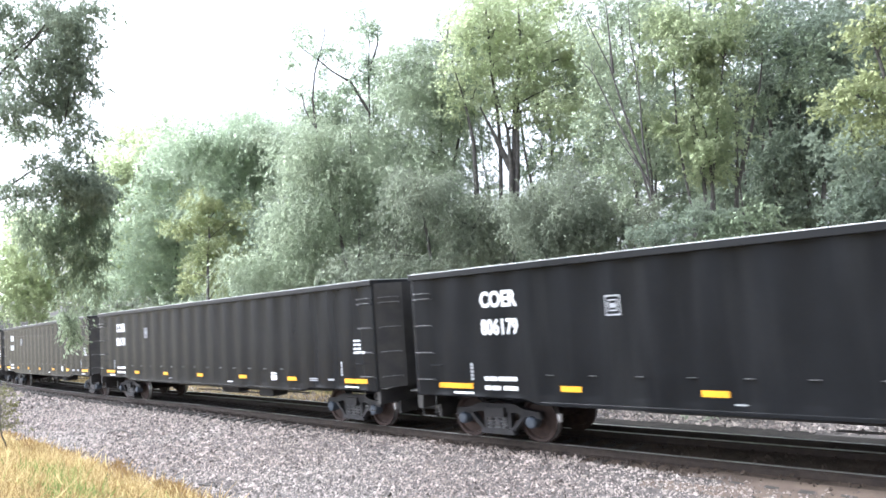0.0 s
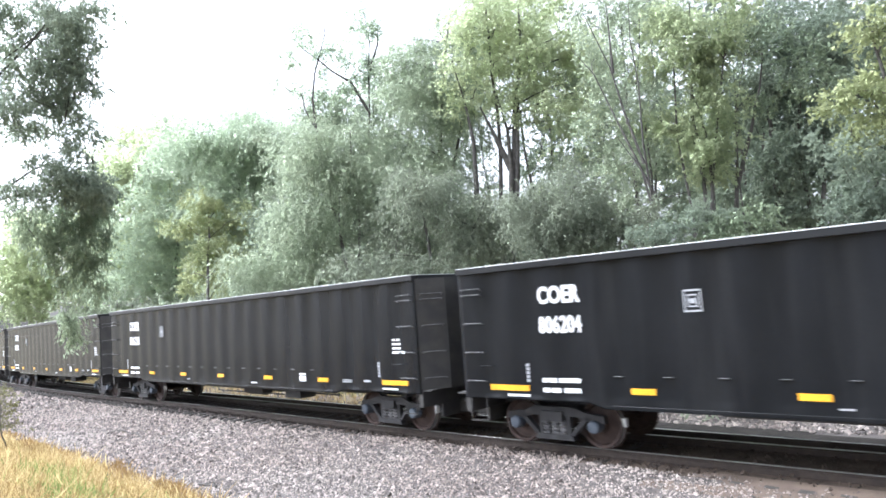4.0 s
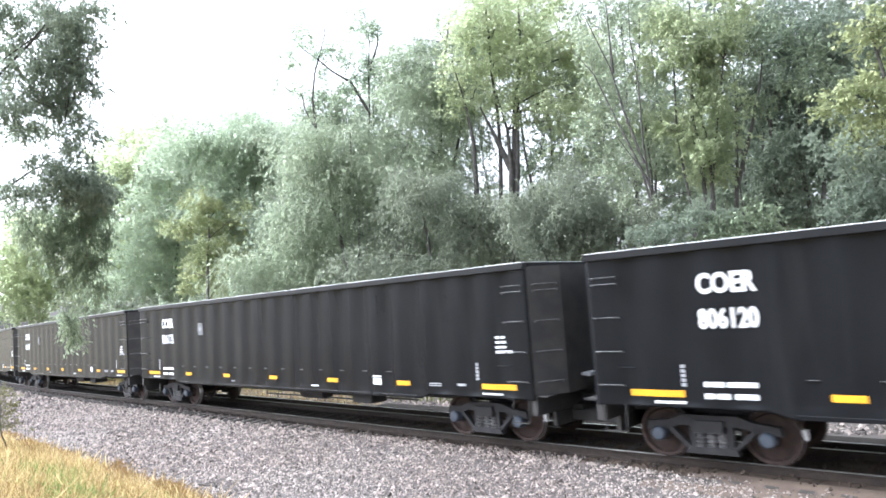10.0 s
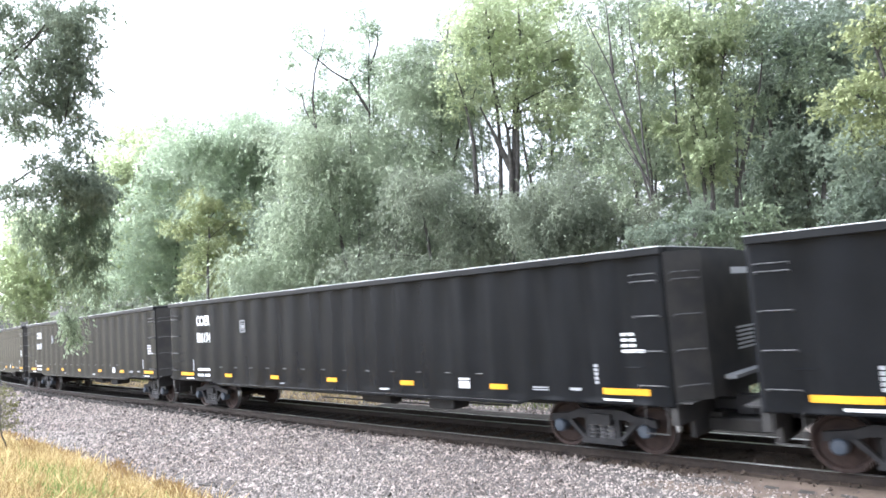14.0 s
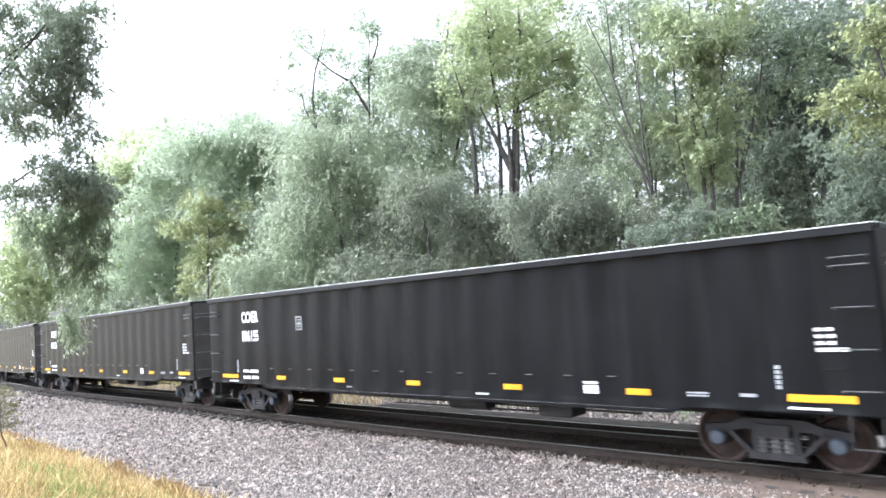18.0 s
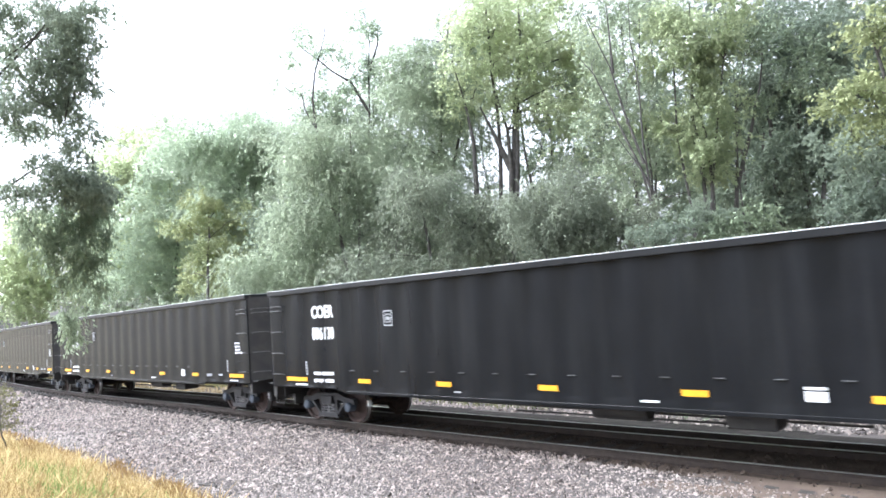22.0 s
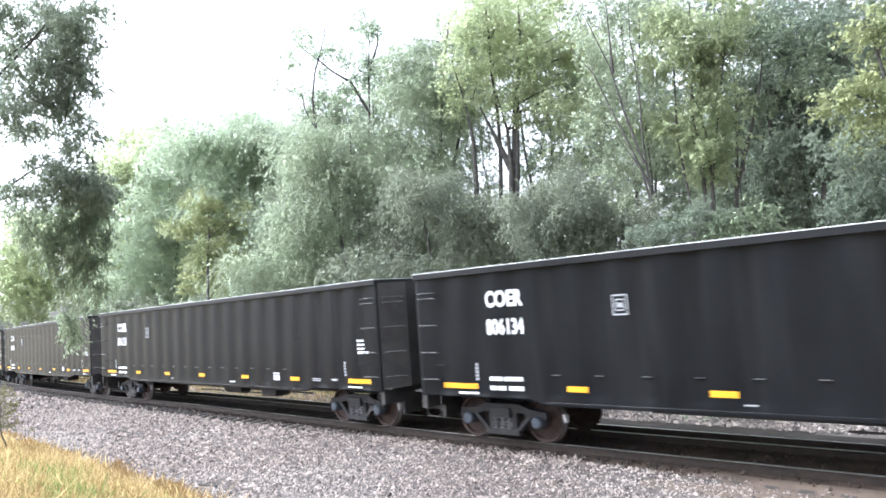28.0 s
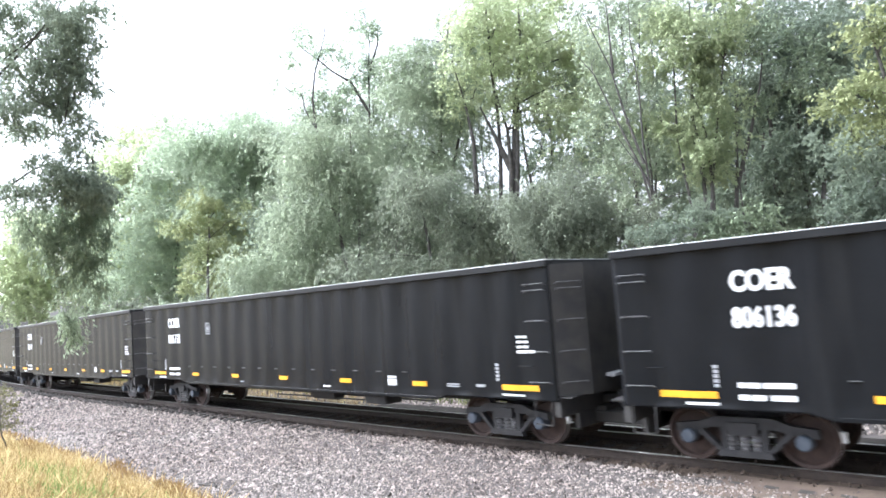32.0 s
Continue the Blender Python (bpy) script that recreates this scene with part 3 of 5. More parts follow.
    bar(bm, (-1.2, -1.05, 0.66), (3.3, -1.0, 0.66), 0.02)
    part("brake_gear", bm, BLACK2, car, "brake reservoir, valve and rods under the floor")
    # top chord, ribs, side sill
    for sy in (-1, 1):
        bm = bmesh.new()
        box(bm, -HALF, HALF, sy * 1.50, sy * 1.675, TOP - 0.14, TOP - 0.015, 0.01)
        part("top_chord", bm, CHORD, car)
        bm = bmesh.new()
        box(bm, -HALF + 0.004, HALF - 0.004, sy * 1.505, sy * 1.673, TOP - 0.015, TOP, 0.004)
        part("top_edge", bm, RIM, car, "pale line along the top edge")
        bm = bmesh.new()
        box(bm, -HALF + 3.3, HALF - 3.3, sy * 1.602, sy * 1.616, SILL + 0.002, SILL + 0.07, 0.004)
        part("side_sill", bm, BLACK, car)
        for xr in LUGS:
            bm = bmesh.new()
            x = xr - HALF
            box(bm, x - 0.085, x + 0.085, sy * 1.565, sy * 1.612, 1.477, 1.489, 0.004)
            part("tie_down_lug", bm, LUG, car, "small scuffed steel lug")
    for q in (-1, 1):
        bm = bmesh.new()
        box(bm, q * (HALF - 0.09), q * (HALF + 0.03), -1.5, 1.5, TOP - 0.14, TOP - 0.013, 0.01)
        part("top_chord", bm, CHORD, car)
        bm = bmesh.new()
        box(bm, q * (HALF - 0.085), q * (HALF + 0.026), -1.505, 1.505, TOP - 0.013, TOP - 0.001)
        part("top_edge", bm, RIM, car, "pale line along the top edge")
    for x, y in ((-HALF + 0.36, -1.6), (HALF - 0.36, -1.6), (HALF - 0.36, 1.6), (-HALF + 0.36, 1.6)):
        ladder(car, x, y, "side")
    ladder(car, HALF + 0.21, -1.317, "slant")
    ladder(car, -HALF, 1.2, "end")
    # grab irons and sill steps on the near side
    for x0, x1, z in ((0.52, 0.82, 1.66), (17.98, 18.28, 1.66)):
        bm = bmesh.new()
        bar(bm, (x0 - HALF, -1.67, z), (x1 - HALF, -1.67, z), 0.011)
        bar(bm, (x0 - HALF, -1.67, z), (x0 - HALF, -1.60, z), 0.011)
        bar(bm, (x1 - HALF, -1.67, z), (x1 - HALF, -1.60, z), 0.011)
        part("grab_iron", bm, BLACK, car)
    for xc in (0.36, BODY - 0.36):
        bm = bmesh.new()
        for q in (-0.2, 0.2):
            bar(bm, (xc + q - HALF, -1.61, 0.56), (xc + q - HALF, -1.59, 1.02), 0.012)
        box(bm, xc - 0.21 - HALF, xc + 0.21 - HALF, -1.63, -1.60, 0.545, 0.565)
        part("sill_step", bm, BLACK2, car, "steel foot step below the corner")
    # reflectors and stencils on the near side
    mark("reflector", car, 0.67, 1.62, 1.175, 1.285, YELLOW, "long yellow reflective strip")
    mark("reflector", car, 17.44, 18.35, 1.175, 1.285, YELLOW, "long yellow reflective strip")
    for c in (3.99, 6.66, 9.40, 12.28, 15.02):
        mark("reflector", car, c - 0.225, c + 0.225, 1.18, 1.285, YELLOW, "yellow reflective sticker")
    mark("stencil", car, 1.10, 1.63, 1.065, 1.11, WHITE, "white stencilled line")
    mark("stencil", car, 17.44, 18.0, 1.065, 1.10, WHITE, "white stencilled line")
    for x in (1.54, 17.25):
        for i in range(5):
            mark("stencil", car, x + 0.045, x + 0.115, 1.35 + i * 0.075, 1.405 + i * 0.075, GREYMARK, "small stencilled bar")
    for z0, z1, cuts in ((1.352, 1.435, ((1.95, 2.06), (2.08, 2.28), (2.32, 2.77))), (1.165, 1.25, ((1.95, 2.11), (2.15, 2.35), (2.42, 2.77)))):
        for a, b in cuts:
            mark("stencil", car, a, b, z0, z1, WHITE, "white stencilled data bar")
    for i, w in enumerate((0.24, 0.26, 0.26, 0.42)):
        z = 2.20 - i * 0.098
        if i < 3:
            mark("stencil", car, 17.90, 17.90 + w * 0.42, z, z + 0.05, WHITE, "white stencilled data bar")
            mark("stencil", car, 17.90 + w * 0.55, 17.90 + w, z, z + 0.05, WHITE, "white stencilled data bar")
        else:
            mark("stencil", car, 17.90, 17.90 + w, z, z + 0.055, WHITE, "white stencilled data bar")
    mark("placard", car, 13.94, 14.24, 1.17, 1.32, WHITE, "white data placard")
    mark("stencil", car, 13.94, 14.24, 1.345, 1.385, WHITE, "white stencilled line")
    mark("stencil", car, 11.32, 11.64, 1.05, 1.085, WHITE, "white stencilled line")
    mark("stencil", car, 15.9, 16.25, 1.24, 1.265, GREYMARK, "faded stencilled line")
    mark("stencil", car, 15.9, 16.25, 1.195, 1.22, GREYMARK, "faded stencilled line")
    mark("stencil", car, 16.75, 17.0, 1.22, 1.27, GREYMARK, "faded stencilled line")
    mark("stencil", car, 6.95, 7.15, 1.06, 1.085, GREYMARK, "faded stencilled line")
    # square emblem: a plain ring in a ring about a small square
    cx, cz = 5.0 - HALF, 2.745
    rings = []
    for h, w in ((0.185, 0.028), (0.105, 0.022)):
        bm = bmesh.new()
        rows = [[bm.verts.new((cx + k * sx * 0.8, y, cz + k * sz)) for sx, sz in ((-1, -1), (1, -1), (1, 1), (-1, 1))] for k, y in ((h, -1.6005), (h, -1.604), (h - w, -1.604), (h - w, -1.6005))]
        for p, q in zip(rows, rows[1:]):
            for i in range(4):
                bm.faces.new((p[i], p[(i + 1) % 4], q[(i + 1) % 4], q[i]))
        rings.append(part("emblem" if not rings else "inner_ring", bm, GREYMARK, rings[0] if rings else car, "" if rings else "grey square emblem painted on the side"))
    bm = bmesh.new()
    box(bm, cx - 0.05, cx + 0.05, -1.604, -1.6005, cz - 0.045, cz + 0.035)
    part("inner_square", bm, GREYMARK, rings[0])
    # the end: a white plate and a stack of bars
    for z0, z1, y0, y1 in ((3.16, 3.28, 0.2, 1.0),) + tuple((1.79 + i * 0.075, 1.827 + i * 0.075, 0.2, 1.0) for i in range(6)):
        bm = bmesh.new()
        box(bm, HALF + 0.4205, HALF + 0.4245, y0, y1, z0, z1)
        part("stencil", bm, WHITE, car, "white stencilled bar on the end")
    first = truck(car, -TRUCK_AT)
    for o in (first,):
        twin = copy_thing(o, Matrix.Translation((TRUCK_AT, 0, 0)))
        twin.parent = car
    return car


NUMBERS = ("806179", "806181", "806204", "806205", "806200", "806120", "806175", "806178", "806174", "806158", "806155", "806156", "806130", "806133", "806132", "806134", "806131", "806136", "806138", "806140", "806144", "806147")
CARS = []


def bend_letters(me, k, z):
    """Cuts flat letters into narrow strips and lays them on the bulging sheet."""
    bm = bmesh.new()
    bm.from_mesh(me)
    for i in range(-8, 9):
        bmesh.ops.bisect_plane(bm, geom=bm.verts[:] + bm.edges[:] + bm.faces[:], plane_co=(i * 0.06 / k, 0, 0), plane_no=(1, 0, 0))
    for v in bm.verts:
        v.co.y += dish(2.43 + k * v.co.x, z + v.co.z)
    bm.to_mesh(me)
    bm.free()


def build_train():
    first = build_car()
    mark_mesh = words("COER", 0.44, 0.017)
    for i, number in enumerate(NUMBERS):
        car = first if i == 0 else copy_thing(first, Matrix())
        CARS.append(car)
    for car, number in zip(CARS, NUMBERS):
        for name, me, z in (("reporting_mark", mark_mesh, 2.99), ("car_number", words(number, 0.43, 0.014), 2.425)):
            me2 = me
            xs = np.array([v.co.x for v in me2.vertices])
            ob = new(name, me2)
            ob.parent = car
            k = 0.93 / (xs.max() - xs.min())
            if name == "car_number" or car is first:
                bend_letters(me2, k, z)
            ob.matrix_basis = Matrix.LocRotScale((2.43 - HALF, -1.605, z), None, (k, 1, 1))
            tagged(ob, "white stencilled letters" if name == "reporting_mark" else "white stencilled numerals")


build_train()


# ---- trees and shrubs ----
def tube_rows(points, radii, sides=6):
    """Rings along a line of points, tapering; gives vertices and faces."""
    verts, faces = [], []
    pts = [Vector(p) for p in points]
    for i, p in enumerate(pts):
        way = (pts[min(i + 1, len(pts) - 1)] - pts[max(i - 1, 0)]).normalized()
        u = way.orthogonal().normalized()
        v = way.cross(u)
        for k in range(sides):
            a = 2 * math.pi * k / sides
            verts.append(p + (u * math.cos(a) + v * math.sin(a)) * radii[i])
    for i in range(len(pts) - 1):
        for k in range(sides):
            j = (k + 1) % sides
            faces.append((i * sides + k, i * sides + j, (i + 1) * sides + j, (i + 1) * sides + k))
    return verts, faces


def wander(p, q, rng, bend, steps=6):
    """A crooked line from p to q."""
    p, q = np.array(p, float), np.array(q, float)
    out, drift = [], np.zeros(3)
    for i in range(steps + 1):
        f = i / steps
        drift = drift + rng.normal(0, bend, 3) * (0 < i < steps)
        out.append(p + (q - p) * f + drift * math.sin(math.pi * f) + np.array([0, 0, 0.12 * np.linalg.norm(q - p) * math.sin(math.pi * f) * 0.5]))
    return out


def wood(name, lines, parent, label=""):
    """Lines of (points, start radius, end radius) as one mesh of tapered branches."""
    V, F = [], []
    for pts, r0, r1 in lines:
        n = len(pts)
        v, f = tube_rows(pts, [r0 + (r1 - r0) * (i / (n - 1)) ** 0.8 for i in range(n)], 7 if r0 > 0.06 else 4)
        k = len(V)
        V += v
        F += [tuple(i + k for i in q) for q in f]
    return part(name, mesh_of(name, V, F, BARK, True), BARK, parent, label)


def leaf_cloud(lobes, leaf, droop, density, rng, per_twig=13, loose=1.0, spray=1.0):
    """Leaves on short twigs, in clumps inside each lobe (x, y, z, across, up); corners of all leaves and the clumps' places."""
    length, width = leaf
    corners, clumps = [], []
    # each lobe breaks up into three uneven boughs
    boughs = []
    for x, y, z, ra, rz in lobes:
        for _ in range(3):
            d = rng.normal(0, 0.44, 3)
            k = rng.uniform(0.5, 0.85)
            boughs.append((x + d[0] * ra, y + d[1] * ra, z + d[2] * rz, ra * k, rz * k * rng.uniform(0.75, 1.1)))
    for x, y, z, ra, rz in boughs:
        want = density * 4.6 * math.pi * ra * rz / (length * width * 0.5)
        twigs = max(6, int(want / per_twig))
        k = max(4, int(6 + ra * 3.0))
        d = rng.normal(0, 1, (k, 3))
        d /= np.linalg.norm(d, axis=1)[:, None]
        mid = d * (rng.random(k) ** 0.5)[:, None] * np.array([ra, ra, rz]) * rng.uniform(0.72, 1.12, (k, 1)) + np.array([x, y, z])
        clumps.append(mid)
        size = rng.uniform(0.16, 0.44, k)[:, None] * np.array([ra, ra, rz * 0.8]) * loose
        which = rng.choice(k, twigs, p=size[:, 0] ** 2 / (size[:, 0] ** 2).sum())
        spot = mid[which] + np.clip(rng.normal(0, 0.62, (twigs, 3)), -1.5, 1.5) * size[which]
        out = spot - np.array([x, y, z])
        out /= np.linalg.norm(out, axis=1)[:, None] + 1e-6
        way = out * 0.7 + rng.normal(0, 0.5, (twigs, 3))
        way[:, 2] -= droop
        way /= np.linalg.norm(way, axis=1)[:, None] + 1e-6
        reach = rng.uniform(2.2, 4.5, twigs) * length * spray
        f = rng.random((twigs, per_twig))
        base = spot[:, None] + way[:, None] * (f * reach[:, None])[..., None] + rng.normal(0, length * 0.22, (twigs, per_twig, 3))
        # long sprays arch over and hang at their ends
        base[..., 2] -= f * f * reach[:, None] * (spray - 1) * 0.8
        ld = way[:, None] * 0.7 + rng.normal(0, 0.55, (twigs, per_twig, 3))
        ld[..., 2] -= droop * 0.6 + f * (spray - 1) * 0.8
        corners.append((base.reshape(-1, 3), ld.reshape(-1, 3)))
    b = np.concatenate([c[0] for c in corners])
    d = np.concatenate([c[1] for c in corners])
    d /= np.linalg.norm(d, axis=1)[:, None] + 1e-6
    n = len(b)
    side = np.cross(d, rng.normal(0, 1, (n, 3)))
    side /= np.linalg.norm(side, axis=1)[:, None] + 1e-6
    ln = length * rng.uniform(0.65, 1.25, n)[:, None]
    wd = width * rng.uniform(0.7, 1.2, n)[:, None] * 0.5
    q = np.stack([b, b + d * ln * 0.42 + side * wd, b + d * ln, b + d * ln * 0.42 - side * wd], 1)
    return q, np.concatenate(clumps)


def tree(name, label, foot, lobes, mat, leaf=(0.16, 0.055), droop=0.4, density=1.0, seed=1, trunk_r=0.16, stems=1, bend=0.12, category="tree", group="trees of the wood", twiggy=0.4, forks=(), limb=0.8, loose=1.4, spray=1.0):
    """A tree with crooked tapered stems, limbs into its lobes and a crown of many leaves. Foot is (x, y); lobes are (x, y, z, across, up)."""
    rng = np.random.default_rng(seed)
    fx, fy = foot
    fz = ground_at(fx, fy) - 0.05
    ob = thing(name, label, category, group)
    ob.location = (fx, fy, fz)
    rel = [(x - fx, y - fy, z - fz, ra, rz) for x, y, z, ra, rz in lobes]
    q, clumps = leaf_cloud(rel, leaf, droop, density, rng, loose=loose, spray=spray)
    stems_l, limbs, twigs = [], [], []
    ends = sorted(rel, key=lambda r: -r[2])[:stems]
    for i, e in enumerate(ends):
        start = (rng.normal(0, 0.15) * (i > 0), rng.normal(0, 0.15) * (i > 0), 0.0)
        pts = wander(start, (e[0], e[1], e[2] + e[4] * 0.3), rng, bend, 8)
        stems_l.append((pts, trunk_r * (1.0 if i == 0 else 0.7), trunk_r * 0.16))
    for line in forks:
        stems_l.append(([np.array((x - fx, y - fy, z - fz)) for x, y, z in line], trunk_r * 0.75, trunk_r * 0.12))
    stems_l = stems_l or [([np.zeros(3), np.array([0, 0, 1.5])], 0.05, 0.03)]
    spine = [p for pts, _, _ in stems_l for p in pts]
    for r in rel:
        c = np.array(r[:3])
        below = [p for p in spine if p[2] < c[2] - 0.2] or spine[:1]
        near = min(below, key=lambda p: np.linalg.norm(p - c))
        limbs.append((wander(near, c, rng, bend * 0.8, 5), trunk_r * 0.30 * limb, trunk_r * 0.08 * limb))
    joints = [p for pts, _, _ in limbs for p in pts[2:]] + spine[3:]
    for c in clumps:
        if rng.random() < twiggy:
            near = min(joints, key=lambda p: np.linalg.norm(p - c))
            twigs.append((wander(near, c, rng, bend * 0.5, 3), trunk_r * 0.08 * limb, 0.004))
    for s in stems_l:
        wood("trunk", [s], ob)
    for s in limbs:
        if np.linalg.norm(s[0][0] - s[0][-1]) > 0.3:
            wood("limb", [s], ob)
    if twigs:
        tw = wood("twig_tangle", twigs, ob)
        tagged(tw, kind="stuff")
    cr = part("crown", quads_mesh("crown", q, mat), mat, ob)
    tagged(cr, kind="stuff")
    return ob


tree("willow_tree", "willow beside the track with hanging leafy branches", (-11.1, 1.2), [(-11.66, 3.42, 7.91, 0.37, 0.28), (-11.73, 3.88, 7.97, 0.42, 0.37), (-10.66, 3.88, 7.66, 0.28, 0.32), (-11.70, 3.95, 7.55, 0.35, 0.32), (-10.87, 3.94, 7.25, 0.23, 0.28), (-10.86, 4.10, 7.11, 0.17, 0.19), (-12.00, 3.58, 7.09, 0.37, 0.19), (-11.23, 3.78, 6.87, 0.32, 0.23), (-11.11, 4.06, 6.81, 0.23, 0.19), (-11.18, 3.41, 6.39, 0.37, 0.26), (-11.54, 3.96, 6.49, 0.28, 0.20), (-11.19, 4.03, 6.23, 0.20, 0.19), (-11.62, 3.42, 6.14, 0.23, 0.14), (-11.74, 3.85, 6.18, 0.37, 0.09), (-10.92, 4.01, 5.99, 0.19, 0.14), (-11.86, 3.44, 5.28, 0.23, 0.11), (-11.05, 3.73, 5.54, 0.26, 0.12), (-11.04, 4.05, 5.69, 0.23, 0.12), (-11.25, 3.68, 5.25, 0.19, 0.17), (-11.02, 3.95, 5.24, 0.32, 0.28), (-11.17, 4.39, 5.41, 0.23, 0.23), (-10.62, 4.33, 5.15, 0.17, 0.23), (-10.81, 4.17, 7.47, 0.15, 0.19), (-11.32, 4.36, 7.12, 0.15, 0.15), (-11.62, 4.11, 6.72, 0.28, 0.19), (-12.00, 3.43, 7.38, 0.17, 0.17), (-11.50, 3.67, 7.15, 0.32, 0.14), (-11.14, 3.87, 5.09, 0.28, 0.19), (-11.33, 3.58, 5.01, 0.23, 0.11), (-11.58, 4.32, 5.11, 0.28, 0.19), (-10.82, 4.45, 5.00, 0.13, 0.17), (-11.79, 3.49, 5.12, 0.26, 0.09), (-11.13, 4.32, 5.13, 0.26, 0.22), (-10.65, 4.12, 7.81, 0.22, 0.13), (-11.56, 3.29, 6.59, 0.18, 0.22)], LEAF_NEAR, leaf=(0.075, 0.030), droop=0.9, density=0.95, loose=1.7, seed=3, trunk_r=0.045, bend=0.05, twiggy=0.35, stems=0, limb=0.5, group='trees by the bank', forks=[[(-12.86, 2.62, 2.54), (-12.66, 2.60, 4.44), (-12.40, 2.69, 5.90), (-11.98, 2.89, 7.51), (-11.72, 2.99, 8.79)], [(-12.64, 2.74, 5.95), (-12.03, 3.20, 6.79), (-11.50, 3.60, 7.36), (-11.12, 3.88, 7.86), (-10.87, 4.05, 8.37)], [(-12.80, 2.77, 5.54), (-12.49, 3.07, 5.31), (-12.17, 3.37, 5.12), (-11.74, 3.72, 5.45), (-11.39, 4.01, 5.55), (-11.03, 4.34, 5.47)], [(-12.32, 2.97, 6.55), (-11.93, 3.32, 6.42), (-11.54, 3.67, 6.30), (-11.19, 3.99, 6.14)]])
tree("willow_tree", "leafy green willow branch hanging low before the track", (-11.4, 1.4), [(-11.82, 4.30, 5.02, 0.29, 0.19), (-12.10, 4.10, 4.86, 0.25, 0.13), (-11.97, 4.62, 4.87, 0.21, 0.16), (-12.22, 3.84, 4.77, 0.18, 0.10), (-12.68, 3.85, 4.59, 0.10, 0.13), (-12.24, 4.35, 4.51, 0.29, 0.16), (-12.14, 4.02, 4.46, 0.14, 0.13), (-11.54, 4.44, 4.38, 0.18, 0.16), (-11.91, 4.32, 4.11, 0.25, 0.16), (-11.88, 4.66, 4.07, 0.16, 0.16), (-12.37, 4.15, 4.15, 0.07, 0.13), (-11.95, 4.22, 3.75, 0.14, 0.16), (-11.92, 4.48, 3.69, 0.21, 0.16), (-11.88, 4.72, 3.59, 0.10, 0.12), (-12.01, 4.42, 3.44, 0.25, 0.06), (-12.25, 4.40, 3.24, 0.11, 0.08), (-12.47, 4.49, 3.03, 0.09, 0.09), (-11.70, 4.80, 4.44, 0.09, 0.13), (-12.66, 3.66, 5.02, 0.14, 0.06), (-12.19, 4.40, 2.99, 0.08, 0.09), (-12.28, 4.42, 2.81, 0.05, 0.06), (-12.65, 4.07, 4.67, 0.18, 0.13), (-11.92, 4.17, 4.61, 0.25, 0.16), (-11.89, 4.51, 4.62, 0.25, 0.16), (-12.15, 4.16, 4.31, 0.21, 0.14), (-11.71, 4.44, 4.27, 0.21, 0.14), (-12.38, 3.91, 4.93, 0.21, 0.07), (-11.57, 4.66, 4.94, 0.14, 0.16)], LEAF_SPRAY, leaf=(0.085, 0.028), droop=1.2, density=0.9, loose=1.4, seed=6, trunk_r=0.022, bend=0.05, twiggy=0.35, stems=0, limb=0.5, group='trees by the bank', forks=[[(-13.91, 2.91, 2.50), (-13.72, 2.90, 4.28), (-13.30, 3.18, 5.09), (-12.94, 3.50, 5.14), (-12.65, 3.78, 4.80), (-12.45, 4.00, 4.36), (-12.31, 4.17, 3.97), (-12.25, 4.27, 3.49), (-12.21, 4.35, 3.02), (-12.18, 4.40, 2.73)]])
tree("willow_tree", "thin outer twigs of the willow against the sky", (-11.2, 1.5), [(-10.30, 4.28, 7.80, 0.32, 0.10), (-10.68, 4.19, 6.63, 0.13, 0.08), (-10.91, 4.34, 7.55, 0.11, 0.21), (-11.75, 3.44, 7.49, 0.14, 0.08), (-10.60, 4.22, 5.86, 0.13, 0.10)], LEAF_NEAR, leaf=(0.075, 0.030), droop=0.8, density=0.35, loose=1.8, seed=8, trunk_r=0.03, bend=0.05, twiggy=0.8, stems=0, limb=0.4, group='trees by the bank', forks=[[(-13.08, 2.69, 2.53), (-12.87, 2.69, 4.47), (-12.36, 2.97, 6.11), (-11.86, 3.31, 7.13), (-11.35, 3.71, 7.53), (-10.79, 4.17, 7.83), (-10.31, 4.58, 7.97)]])
tree("bush", "small green bush at the edge of the dry grass", (-20.7, 5.8), [(-20.8, 5.6, 1.4, 0.56, 0.37), (-20.7, 5.7, 1.0, 0.44, 0.44), (-20.7, 5.9, 0.7, 0.21, 0.30)], LEAF_BROWNISH, leaf=(0.09, 0.035), droop=0.2, density=0.32, seed=5, trunk_r=0.03, category='bush', group='bushes')
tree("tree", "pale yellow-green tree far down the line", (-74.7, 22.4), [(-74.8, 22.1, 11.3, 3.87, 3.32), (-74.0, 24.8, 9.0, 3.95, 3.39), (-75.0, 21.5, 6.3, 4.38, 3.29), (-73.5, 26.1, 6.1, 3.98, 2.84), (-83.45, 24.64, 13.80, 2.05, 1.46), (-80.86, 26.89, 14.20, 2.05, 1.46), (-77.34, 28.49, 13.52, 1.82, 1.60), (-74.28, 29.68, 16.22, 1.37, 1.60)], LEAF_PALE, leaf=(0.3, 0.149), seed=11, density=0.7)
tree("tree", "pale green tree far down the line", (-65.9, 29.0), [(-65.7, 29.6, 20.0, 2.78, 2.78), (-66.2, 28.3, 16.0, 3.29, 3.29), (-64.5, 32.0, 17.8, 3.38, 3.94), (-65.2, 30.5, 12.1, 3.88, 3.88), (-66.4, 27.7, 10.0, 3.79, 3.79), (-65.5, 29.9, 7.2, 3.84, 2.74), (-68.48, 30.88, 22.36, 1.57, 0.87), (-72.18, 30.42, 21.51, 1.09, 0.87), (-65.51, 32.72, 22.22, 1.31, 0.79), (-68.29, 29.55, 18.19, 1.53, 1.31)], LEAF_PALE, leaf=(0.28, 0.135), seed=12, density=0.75)
